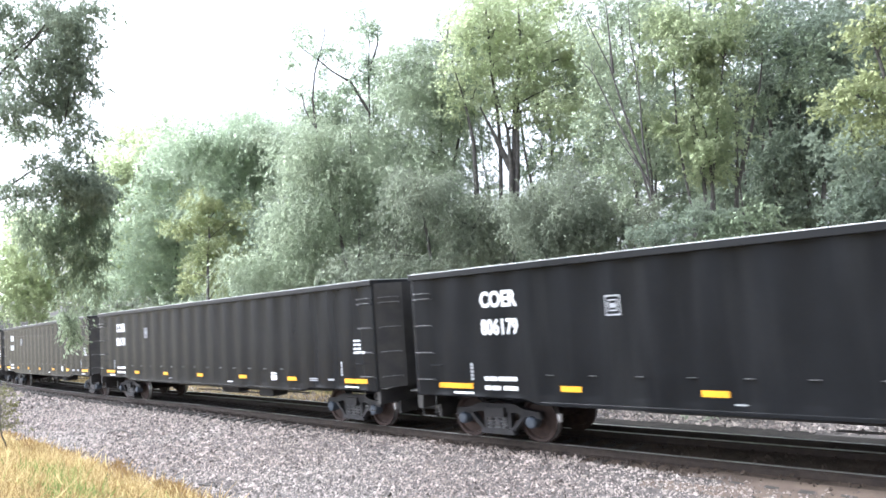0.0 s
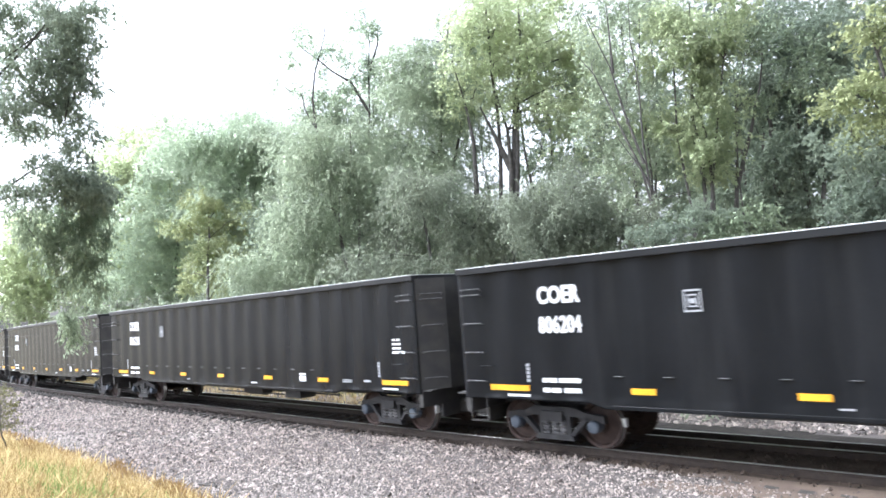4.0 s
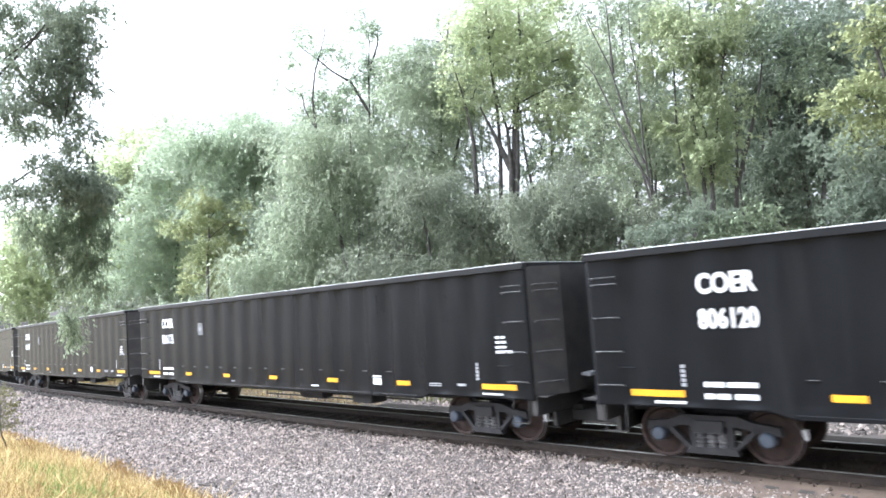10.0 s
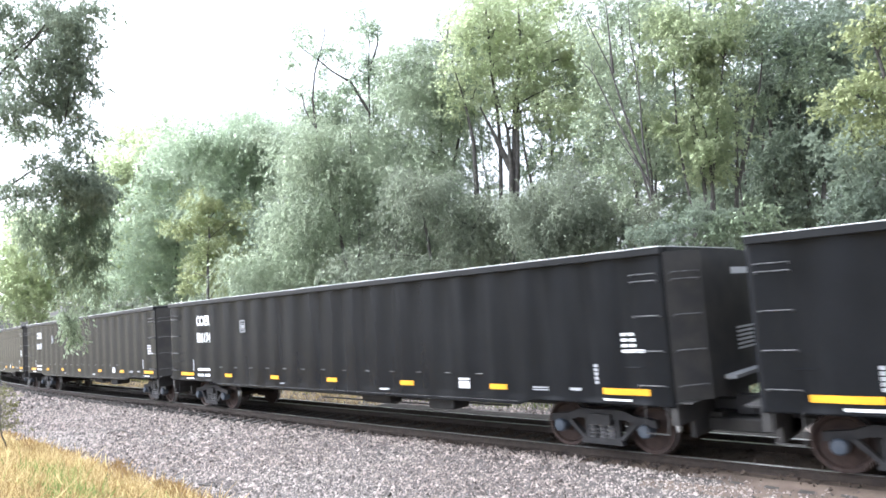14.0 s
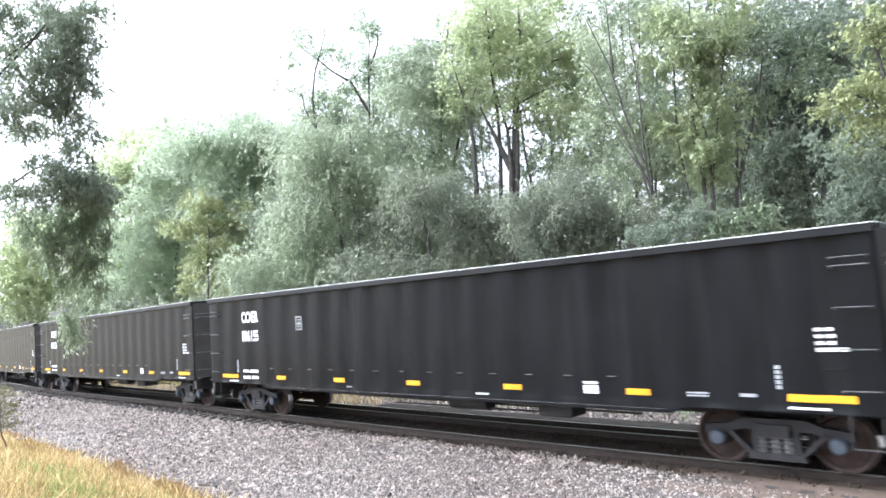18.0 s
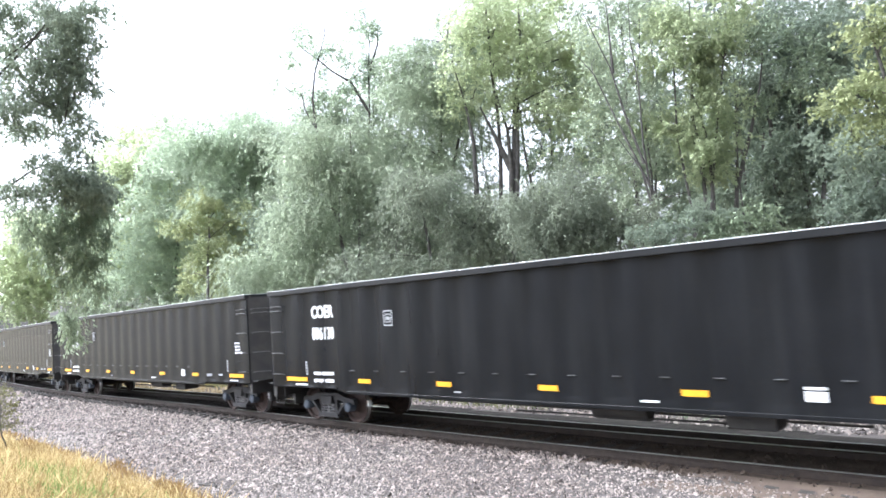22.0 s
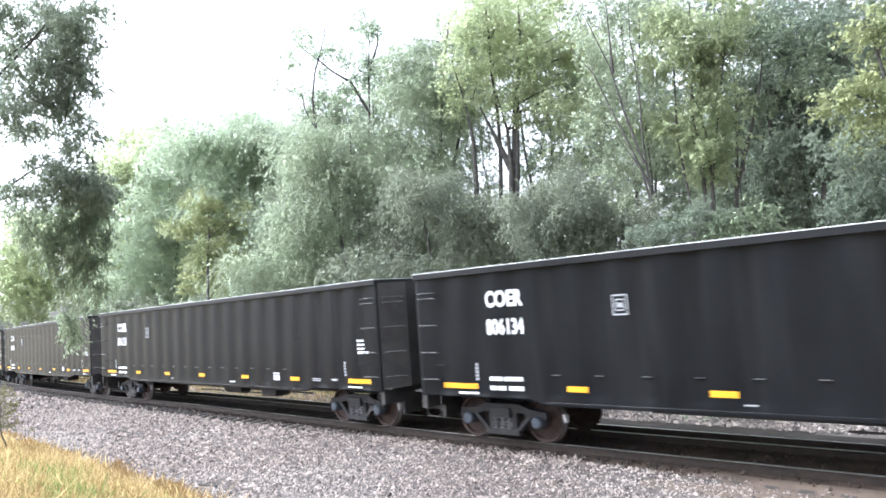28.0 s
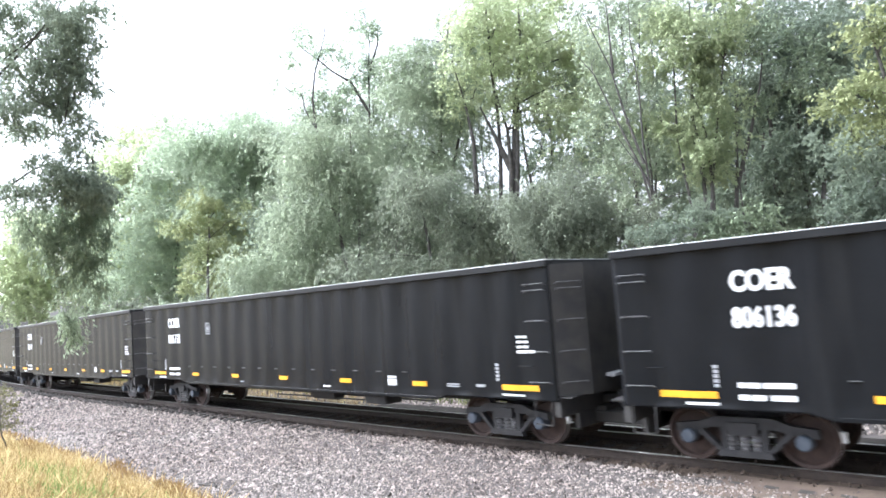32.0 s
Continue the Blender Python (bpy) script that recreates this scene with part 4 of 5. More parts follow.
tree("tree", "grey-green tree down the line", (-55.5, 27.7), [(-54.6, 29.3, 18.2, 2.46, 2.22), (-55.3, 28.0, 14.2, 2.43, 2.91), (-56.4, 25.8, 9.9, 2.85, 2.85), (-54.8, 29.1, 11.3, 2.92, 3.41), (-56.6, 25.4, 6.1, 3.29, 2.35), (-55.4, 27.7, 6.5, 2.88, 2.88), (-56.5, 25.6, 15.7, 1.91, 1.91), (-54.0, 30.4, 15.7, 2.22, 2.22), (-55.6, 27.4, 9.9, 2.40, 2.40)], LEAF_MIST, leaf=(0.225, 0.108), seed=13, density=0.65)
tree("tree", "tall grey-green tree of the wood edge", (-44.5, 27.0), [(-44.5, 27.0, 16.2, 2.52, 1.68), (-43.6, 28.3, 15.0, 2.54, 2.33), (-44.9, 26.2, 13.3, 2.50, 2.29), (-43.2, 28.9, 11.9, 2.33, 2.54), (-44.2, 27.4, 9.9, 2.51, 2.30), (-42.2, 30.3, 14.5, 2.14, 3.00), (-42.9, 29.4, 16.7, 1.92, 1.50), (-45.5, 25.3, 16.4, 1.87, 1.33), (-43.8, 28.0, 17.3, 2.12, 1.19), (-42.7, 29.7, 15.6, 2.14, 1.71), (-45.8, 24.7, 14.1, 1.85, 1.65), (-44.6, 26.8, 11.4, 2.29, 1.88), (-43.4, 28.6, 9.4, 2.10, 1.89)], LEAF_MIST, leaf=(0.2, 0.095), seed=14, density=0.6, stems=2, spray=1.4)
tree("tree", "low yellowing tree before the wood", (-38.4, 21.5), [(-42.36, 24.18, 10.46, 1.24, 0.69), (-43.18, 23.12, 9.15, 1.24, 0.97), (-41.64, 24.77, 9.02, 1.24, 0.97), (-41.95, 23.00, 7.29, 1.38, 0.97), (-41.25, 25.09, 7.05, 1.10, 0.97), (-44.37, 23.42, 5.75, 1.24, 0.97), (-41.78, 24.26, 5.17, 1.24, 0.83), (-39.53, 24.99, 9.35, 0.69, 0.61)], LEAF_YELLOW, leaf=(0.18, 0.095), seed=15, density=0.85)
tree("willow_tree", "broad grey-green willow with hanging branches", (-26.9, 24.0), [(-28.2, 22.4, 11.5, 1.80, 1.80), (-27.0, 23.8, 11.8, 1.81, 1.81), (-27.5, 23.2, 9.4, 2.40, 2.10), (-28.8, 21.6, 8.5, 1.78, 1.78), (-25.9, 25.0, 9.2, 2.11, 2.11), (-28.3, 22.2, 6.4, 2.37, 1.78), (-26.4, 24.5, 6.6, 2.70, 1.80), (-24.7, 26.2, 6.4, 2.41, 1.81), (-29.7, 20.4, 6.5, 1.61, 1.46), (-29.4, 20.8, 5.0, 1.75, 1.02)], LEAF_WILLOW, leaf=(0.185, 0.058), droop=0.6, seed=16, density=0.75, stems=3, trunk_r=0.14, spray=1.6)
# Olive instead of a lighter green, so the willow's shade sits in its colour.
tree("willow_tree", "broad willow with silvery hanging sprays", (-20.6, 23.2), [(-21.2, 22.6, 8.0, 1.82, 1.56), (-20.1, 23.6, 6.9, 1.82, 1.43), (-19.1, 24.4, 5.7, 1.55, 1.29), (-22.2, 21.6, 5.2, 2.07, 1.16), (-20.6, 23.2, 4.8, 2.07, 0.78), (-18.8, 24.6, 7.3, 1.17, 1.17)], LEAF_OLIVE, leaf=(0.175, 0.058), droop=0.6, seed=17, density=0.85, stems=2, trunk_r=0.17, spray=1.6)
tree("tree", "thin tall tree with sparse top branches", (-32.2, 26.9), [(-33.56, 26.03, 20.12, 0.91, 0.70), (-32.10, 26.28, 18.93, 0.98, 0.63), (-34.26, 25.61, 19.08, 0.77, 0.35), (-32.71, 24.71, 17.78, 0.56, 0.35), (-30.18, 28.06, 20.59, 0.77, 0.84), (-29.31, 28.26, 20.11, 0.49, 0.77), (-30.66, 28.34, 18.74, 0.70, 0.87), (-30.58, 26.83, 17.83, 0.77, 0.49), (-29.40, 29.61, 19.03, 0.77, 0.63), (-30.82, 27.67, 17.19, 0.87, 0.49), (-32.52, 27.08, 17.71, 0.70, 0.42), (-30.05, 28.16, 17.26, 0.87, 0.87), (-34.18, 24.40, 17.24, 0.28, 0.49), (-33.65, 25.89, 16.67, 0.77, 0.42), (-33.04, 26.96, 16.54, 0.77, 0.49), (-31.30, 26.88, 16.26, 0.87, 0.70)], LEAF_MIST, leaf=(0.17, 0.075), seed=18, density=0.6, stems=0, trunk_r=0.13, bend=0.2, twiggy=0.7, limb=0.5, forks=[[(-31.35, 28.10, 7.20), (-30.67, 28.27, 11.35), (-30.22, 28.32, 14.83), (-30.00, 28.23, 17.62), (-29.79, 28.26, 19.18), (-29.87, 28.03, 20.77)], [(-30.22, 28.32, 14.83), (-30.92, 27.50, 16.82), (-31.65, 26.80, 17.48), (-32.23, 26.21, 18.23), (-32.82, 25.62, 18.91), (-33.27, 25.15, 19.66)], [(-31.35, 28.10, 7.20), (-32.24, 26.88, 11.49), (-32.78, 26.15, 13.99), (-33.18, 25.67, 15.26), (-33.23, 25.54, 16.14), (-33.84, 24.96, 16.55), (-34.25, 24.53, 17.28)], [(-32.78, 26.15, 13.99), (-32.77, 25.96, 15.93), (-32.51, 26.03, 17.48), (-31.80, 26.42, 19.88), (-31.80, 26.28, 21.28)], [(-30.03, 28.24, 17.27), (-29.44, 28.58, 18.97), (-29.29, 28.56, 20.54)]])
tree("tree", "tall green tree of the wood", (-25.7, 28.0), [(-24.9, 28.7, 17.6, 1.62, 1.46), (-26.1, 27.6, 16.7, 1.30, 1.30), (-24.2, 29.3, 15.6, 1.94, 1.78), (-25.5, 28.1, 13.7, 2.26, 1.61), (-23.4, 30.0, 17.5, 1.46, 1.95), (-24.4, 29.2, 12.6, 1.93, 1.29), (-26.8, 27.0, 12.5, 1.61, 1.45), (-25.2, 28.4, 10.4, 1.92, 1.28), (-24.51, 29.74, 19.38, 0.42, 0.42), (-24.25, 28.25, 18.62, 0.33, 0.28), (-23.91, 29.89, 18.21, 0.42, 0.51), (-22.86, 30.30, 19.12, 0.42, 0.42), (-25.87, 28.18, 18.12, 0.47, 0.33)], LEAF_WILLOW, leaf=(0.165, 0.072), seed=19, density=0.6, stems=2, trunk_r=0.2, spray=1.4)
tree("tree", "tall dark-stemmed tree with a light crown", (-20.7, 28.2), [(-20.3, 28.5, 17.4, 1.79, 1.49), (-18.8, 29.5, 16.6, 1.78, 1.78), (-20.4, 28.5, 15.3, 1.78, 1.49), (-18.7, 29.6, 14.1, 1.62, 1.47), (-20.3, 28.5, 13.4, 1.33, 1.04), (-17.6, 30.3, 16.4, 1.47, 1.76), (-17.5, 30.3, 13.7, 1.46, 1.46), (-18.0, 30.0, 11.8, 0.82, 0.64), (-19.4, 29.2, 12.3, 0.88, 0.65), (-21.5, 27.6, 16.0, 1.49, 1.49), (-21.4, 27.7, 13.9, 1.34, 1.19), (-16.7, 30.8, 15.3, 1.31, 1.46), (-16.6, 30.8, 12.9, 1.16, 1.16), (-19.3, 29.2, 17.9, 2.08, 1.19), (-20.7, 28.2, 17.8, 1.64, 1.35)], LEAF_PALE, leaf=(0.17, 0.081), seed=20, density=0.5, stems=2, trunk_r=0.26, forks=[[(-21.63, 27.27, 5.52), (-21.50, 27.37, 8.74), (-21.49, 27.37, 11.12), (-21.74, 27.17, 13.24), (-22.14, 26.85, 15.41)], [(-20.30, 28.39, 5.40), (-20.06, 28.56, 9.49), (-20.11, 28.53, 11.58), (-20.43, 28.29, 13.42)], [(-20.13, 28.63, 6.56), (-19.82, 28.85, 10.08), (-19.70, 28.93, 12.46), (-19.19, 29.27, 14.80)], [(-20.12, 28.64, 9.51), (-20.52, 28.35, 10.75), (-20.87, 28.10, 11.84), (-21.23, 27.82, 12.93)]])
tree("tree", "low olive shrub tree with fine leaves", (-12.2, 20.1), [(-13.1, 19.5, 6.7, 0.88, 0.69), (-12.7, 19.8, 6.3, 0.88, 0.88), (-11.7, 20.4, 6.4, 1.06, 0.97), (-11.1, 20.7, 5.5, 0.86, 0.96), (-12.3, 20.0, 5.3, 1.16, 0.87), (-13.1, 19.5, 5.3, 0.68, 0.78), (-11.5, 20.5, 4.6, 0.96, 0.58)], LEAF_OLIVE, leaf=(0.115, 0.042), droop=0.5, seed=21, density=0.8, stems=3, trunk_r=0.09, category='shrub', group='shrubs of the wood edge', spray=1.6)
tree("tree", "half bare leaning tree with long limbs", (-10.2, 23.4), [(-11.5, 22.7, 12.7, 0.95, 1.06), (-10.9, 23.1, 11.3, 1.04, 1.04), (-12.0, 22.5, 11.3, 0.85, 1.06), (-10.7, 23.2, 9.6, 1.04, 1.04), (-11.6, 22.7, 9.3, 1.05, 0.94), (-11.0, 23.0, 8.1, 0.83, 0.83), (-10.2, 23.4, 12.9, 0.94, 0.73), (-11.4, 22.8, 7.4, 0.83, 0.73), (-10.3, 23.3, 6.8, 0.82, 0.72)], LEAF_WILLOW, leaf=(0.13, 0.061), seed=22, density=0.34, stems=1, trunk_r=0.075, forks=[[(-9.48, 21.83, 4.42), (-9.66, 21.75, 6.36), (-9.75, 21.71, 7.92), (-9.73, 21.72, 9.89), (-9.87, 21.66, 11.50), (-9.82, 21.68, 12.80)], [(-9.77, 21.70, 7.15), (-10.22, 21.49, 8.98), (-10.49, 21.25, 10.59), (-10.91, 21.04, 11.87), (-11.19, 20.89, 12.74)], [(-9.66, 21.75, 6.36), (-10.35, 21.43, 8.40), (-11.10, 21.17, 10.54), (-11.74, 20.93, 11.49)], [(-10.46, 21.38, 10.41), (-10.48, 21.37, 11.82), (-10.50, 21.36, 12.94)], [(-9.48, 21.72, 4.99), (-9.79, 21.48, 6.93), (-10.40, 21.07, 8.17)]], spray=1.25)
tree("tree", "bright green tree with slender stems", (-8.7, 23.4), [(-9.0, 23.3, 12.3, 1.10, 0.90), (-8.0, 23.7, 11.4, 1.18, 0.99), (-8.9, 23.3, 10.6, 1.10, 1.00), (-7.6, 23.8, 9.9, 0.97, 0.97), (-8.5, 23.5, 9.3, 1.18, 0.89), (-9.6, 23.1, 9.3, 0.80, 0.80), (-7.3, 23.9, 11.5, 0.97, 0.97), (-7.9, 23.7, 8.2, 0.88, 0.78), (-9.2, 23.3, 8.0, 0.99, 0.79), (-8.5, 23.5, 6.9, 0.88, 0.78), (-8.4, 23.5, 12.6, 1.20, 0.80)], LEAF_LIGHT, leaf=(0.13, 0.068), seed=23, density=0.72, stems=3, trunk_r=0.12, forks=[[(-8.50, 23.51, 4.35), (-8.26, 23.60, 5.89), (-8.23, 23.61, 7.67), (-8.46, 23.53, 9.10), (-8.72, 23.43, 10.16)], [(-7.95, 24.75, 4.92), (-7.75, 24.82, 6.91), (-7.61, 24.86, 8.93), (-7.56, 24.88, 10.15)], [(-7.80, 24.80, 6.31), (-7.20, 24.98, 8.24), (-6.80, 25.10, 9.79), (-6.61, 25.15, 10.96)]])
tree("tree", "dense dark green tree of the wood", (-7.0, 28.1), [(-7.5, 28.0, 12.8, 1.33, 1.33), (-6.0, 28.4, 12.2, 1.29, 1.29), (-6.9, 28.2, 10.9, 1.53, 1.31), (-5.6, 28.4, 10.2, 1.06, 1.28), (-7.7, 27.9, 9.9, 1.33, 1.33), (-6.3, 28.3, 8.8, 1.29, 1.07), (-7.3, 28.1, 7.8, 1.31, 1.09), (-5.7, 28.4, 7.1, 0.85, 0.85), (-8.2, 27.8, 7.3, 1.33, 1.33), (-6.9, 28.2, 6.2, 1.51, 1.08), (-5.0, 28.6, 11.3, 1.05, 1.27), (-8.3, 27.8, 5.5, 1.32, 1.10), (-6.3, 28.3, 5.3, 1.28, 0.85)], LEAF_DARK, leaf=(0.15, 0.095), seed=24, density=0.75, stems=3, trunk_r=0.18)
tree("tree", "leafy mid-green tree with a high crown", (-4.4, 22.6), [(-6.07, 25.10, 11.60, 0.63, 0.45), (-5.09, 25.11, 10.79, 0.67, 0.54), (-5.82, 25.03, 10.30, 0.67, 0.54), (-4.82, 26.23, 9.89, 0.48, 0.48), (-6.58, 24.46, 11.09, 0.51, 0.54), (-5.49, 25.90, 9.50, 0.60, 0.45), (-6.52, 24.93, 9.28, 0.45, 0.45)], LEAF_SPRAY, leaf=(0.13, 0.075), seed=41, density=0.42, trunk_r=0.05, stems=0, twiggy=0.2, forks=[[(-7.42, 24.05, 4.35), (-7.42, 23.84, 6.37), (-7.31, 23.71, 8.66), (-6.87, 23.91, 10.55), (-6.30, 24.30, 11.65)]])
tree("tree", "yellowing tree at the wood edge", (-2.5, 19.8), [(-2.7, 19.8, 9.0, 0.71, 0.71), (-2.7, 19.8, 7.9, 0.71, 0.71), (-3.1, 19.8, 7.3, 0.64, 0.57), (-2.7, 19.8, 6.6, 0.70, 0.63), (-3.3, 19.7, 6.5, 0.40, 0.40), (-2.1, 19.9, 7.5, 0.83, 0.97), (-2.0, 19.9, 9.0, 0.83, 0.83), (-3.4, 19.7, 7.6, 0.32, 0.29)], LEAF_YELLOW, leaf=(0.13, 0.081), seed=25, density=0.7, trunk_r=0.16, stems=2)
# Dark leaf material here carries the understory's shade in its colour.
tree("tree", "green bushy tree before the wood", (-2.8, 19.3), [(-2.9, 19.3, 5.6, 0.69, 0.55), (-2.6, 19.3, 4.9, 0.68, 0.68), (-3.3, 19.2, 5.0, 0.56, 0.49), (-3.5, 19.2, 4.4, 0.63, 0.35)], LEAF_DARK, leaf=(0.12, 0.068), seed=26, density=0.85, trunk_r=0.08, stems=2, category='shrub', group='shrubs of the wood edge')
tree("shrub", "bright green shrub at the wood edge", (-6.1, 19.6), [(-6.2, 19.6, 4.7, 0.66, 0.44), (-6.6, 19.4, 4.4, 0.47, 0.40), (-5.6, 19.7, 4.5, 0.46, 0.43)], LEAF_SPRAY, leaf=(0.11, 0.081), seed=27, density=0.7, trunk_r=0.04, stems=2, category='shrub', group='shrubs of the wood edge')
# Also in dark leaves, to paint in the shade under the trees.
tree("shrub", "leafy shrub at the wood edge", (-7.6, 19.6), [(-7.7, 19.5, 4.8, 0.74, 0.46), (-8.5, 19.2, 4.5, 0.75, 0.42), (-7.1, 19.8, 5.1, 0.57, 0.49)], LEAF_DARK, leaf=(0.11, 0.068), seed=28, density=0.6, trunk_r=0.04, stems=2, category='shrub', group='shrubs of the wood edge')
tree("shrub", "leafy shrub under the tall trees", (-10.0, 20.7), [(-10.2, 20.6, 5.0, 0.93, 0.74), (-10.9, 20.2, 4.4, 0.94, 0.56), (-9.6, 20.9, 5.5, 0.74, 0.74)], LEAF_OLIVE, leaf=(0.12, 0.074), seed=29, density=0.6, trunk_r=0.05, stems=2, category='shrub', group='shrubs of the wood edge')
tree("tree", "grey-green tree inside the wood", (-31.6, 30.6), [(-34.4, 27.5, 15.1, 1.84, 1.65), (-32.9, 29.2, 15.8, 2.04, 1.67), (-31.2, 31.0, 15.3, 2.24, 1.86), (-29.4, 32.7, 13.1, 2.23, 1.86), (-31.1, 31.2, 12.1, 2.22, 1.85), (-32.6, 29.6, 12.4, 2.22, 1.85), (-27.6, 34.3, 15.2, 1.86, 1.68), (-27.7, 34.2, 11.1, 1.41, 1.30), (-33.8, 28.2, 12.3, 2.20, 1.84), (-35.1, 26.5, 12.0, 1.82, 1.82), (-28.7, 33.4, 16.1, 2.06, 1.68), (-29.7, 32.4, 17.7, 1.69, 1.50), (-35.7, 25.7, 13.8, 1.63, 1.45), (-31.9, 30.3, 17.1, 1.87, 1.49), (-30.3, 31.9, 16.6, 1.87, 1.68), (-28.3, 33.7, 13.0, 1.49, 1.49), (-32.2, 30.0, 10.1, 2.21, 1.84), (-30.4, 31.8, 10.0, 2.22, 1.85), (-28.7, 33.3, 9.8, 1.85, 1.48), (-34.3, 27.6, 10.3, 2.19, 1.82)], LEAF_BLUE, leaf=(0.21, 0.1), seed=31, density=0.6, trunk_r=0.15, stems=2, twiggy=0.2, spray=1.3)
tree("tree", "light green tall tree inside the wood", (-22.3, 35.6), [(-24.0, 34.5, 21.0, 2.33, 1.79), (-22.7, 35.3, 18.0, 2.13, 1.95), (-24.8, 33.9, 17.8, 1.78, 1.96), (-20.9, 36.4, 17.6, 2.11, 1.93), (-21.9, 35.8, 20.7, 2.13, 1.77), (-19.6, 37.1, 19.2, 2.10, 2.10), (-19.6, 37.2, 15.6, 1.91, 1.91), (-19.9, 37.0, 13.0, 1.56, 1.56), (-20.8, 36.5, 11.0, 1.39, 1.21), (-18.9, 37.5, 9.5, 1.71, 1.54), (-22.8, 35.2, 15.5, 1.59, 0.99), (-24.6, 34.0, 15.2, 1.42, 1.07), (-25.8, 33.2, 20.1, 1.80, 1.80), (-25.6, 33.3, 17.1, 1.61, 1.61), (-20.6, 36.6, 13.9, 1.57, 1.22), (-19.2, 37.3, 11.6, 1.55, 1.55), (-21.5, 36.1, 9.5, 1.56, 1.04), (-26.3, 32.7, 15.0, 1.42, 1.25)], LEAF_PALE, leaf=(0.2, 0.095), seed=32, density=0.38, trunk_r=0.15, stems=2, twiggy=0.2)
tree("tree", "green tree inside the wood", (-14.0, 31.0), [(-13.2, 31.3, 15.6, 1.66, 1.66), (-13.2, 31.3, 12.7, 1.51, 1.51), (-13.6, 31.2, 10.3, 1.37, 1.37), (-13.0, 31.4, 8.0, 1.35, 1.22), (-14.8, 30.6, 6.8, 1.65, 1.10), (-14.4, 30.8, 16.7, 1.68, 1.40), (-11.7, 31.9, 9.7, 1.34, 1.34), (-11.0, 32.2, 7.4, 1.32, 1.32), (-12.5, 31.6, 6.0, 1.34, 0.94), (-17.20, 30.88, 13.69, 0.84, 0.96), (-16.91, 32.35, 11.45, 0.84, 0.84), (-15.73, 33.52, 12.90, 0.84, 0.96), (-14.59, 33.26, 10.19, 0.84, 0.84), (-17.44, 31.17, 9.29, 0.72, 0.60), (-16.66, 33.98, 8.82, 0.72, 0.60)], LEAF_WILLOW, leaf=(0.17, 0.085), seed=33, density=0.5, trunk_r=0.15, stems=2, twiggy=0.2)
tree("tree", "dark green tree inside the wood", (-10.4, 34.5), [(-10.5, 34.4, 15.2, 1.68, 1.68), (-8.7, 34.9, 15.9, 1.64, 1.37), (-6.7, 35.4, 15.1, 1.59, 1.33), (-10.6, 34.4, 11.2, 1.67, 1.67), (-8.5, 35.0, 10.8, 1.62, 1.48), (-6.7, 35.4, 9.9, 1.31, 1.31), (-11.2, 34.2, 7.6, 1.67, 1.39), (-6.3, 35.4, 7.0, 1.29, 1.29), (-5.5, 35.6, 13.9, 1.29, 1.29), (-8.0, 35.1, 8.3, 1.33, 1.07), (-12.3, 33.9, 6.4, 1.68, 1.12)], LEAF_DARK, leaf=(0.18, 0.09), seed=34, density=0.42, trunk_r=0.16, stems=2, twiggy=0.2)
tree("tree", "shady green tree inside the wood", (-30.6, 27.3), [(-33.4, 23.7, 7.3, 1.67, 1.50), (-32.2, 25.4, 8.4, 1.86, 1.69), (-31.0, 26.8, 6.4, 1.87, 1.53), (-29.1, 28.9, 8.0, 1.89, 1.72), (-27.7, 30.3, 6.5, 2.06, 1.54), (-25.8, 31.9, 7.4, 1.37, 1.37), (-34.4, 22.3, 5.6, 1.65, 1.32), (-24.2, 33.1, 6.2, 1.71, 1.19), (-32.3, 25.2, 5.5, 2.02, 1.18), (-29.2, 28.8, 5.3, 2.05, 1.19), (-23.0, 33.9, 7.8, 1.36, 1.36), (-22.3, 34.4, 6.0, 1.69, 1.36), (-31.5, 26.2, 4.4, 2.03, 1.01), (-30.3, 27.6, 7.8, 2.05, 1.54), (-31.6, 26.1, 7.2, 1.86, 1.53), (-26.7, 31.1, 5.7, 2.05, 1.37), (-24.9, 32.6, 4.9, 1.71, 1.02), (-33.5, 23.7, 5.6, 1.83, 1.17), (-20.6, 35.5, 6.2, 1.68, 1.51)], LEAF_DARK, leaf=(0.2, 0.1), seed=35, density=0.55, trunk_r=0.13, stems=2, twiggy=0.15)
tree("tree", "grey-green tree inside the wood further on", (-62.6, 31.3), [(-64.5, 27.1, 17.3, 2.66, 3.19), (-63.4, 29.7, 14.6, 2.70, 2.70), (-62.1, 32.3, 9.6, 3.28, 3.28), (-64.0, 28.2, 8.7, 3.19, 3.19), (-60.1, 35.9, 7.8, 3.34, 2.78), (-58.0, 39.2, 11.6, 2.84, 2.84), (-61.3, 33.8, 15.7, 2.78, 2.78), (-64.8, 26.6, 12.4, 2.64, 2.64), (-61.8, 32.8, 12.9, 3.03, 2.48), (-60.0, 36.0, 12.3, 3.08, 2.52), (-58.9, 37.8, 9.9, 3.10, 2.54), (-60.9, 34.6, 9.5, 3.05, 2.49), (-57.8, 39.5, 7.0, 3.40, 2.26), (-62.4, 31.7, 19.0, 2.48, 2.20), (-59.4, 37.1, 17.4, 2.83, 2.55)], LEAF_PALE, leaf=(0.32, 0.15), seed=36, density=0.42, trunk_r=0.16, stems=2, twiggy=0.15)
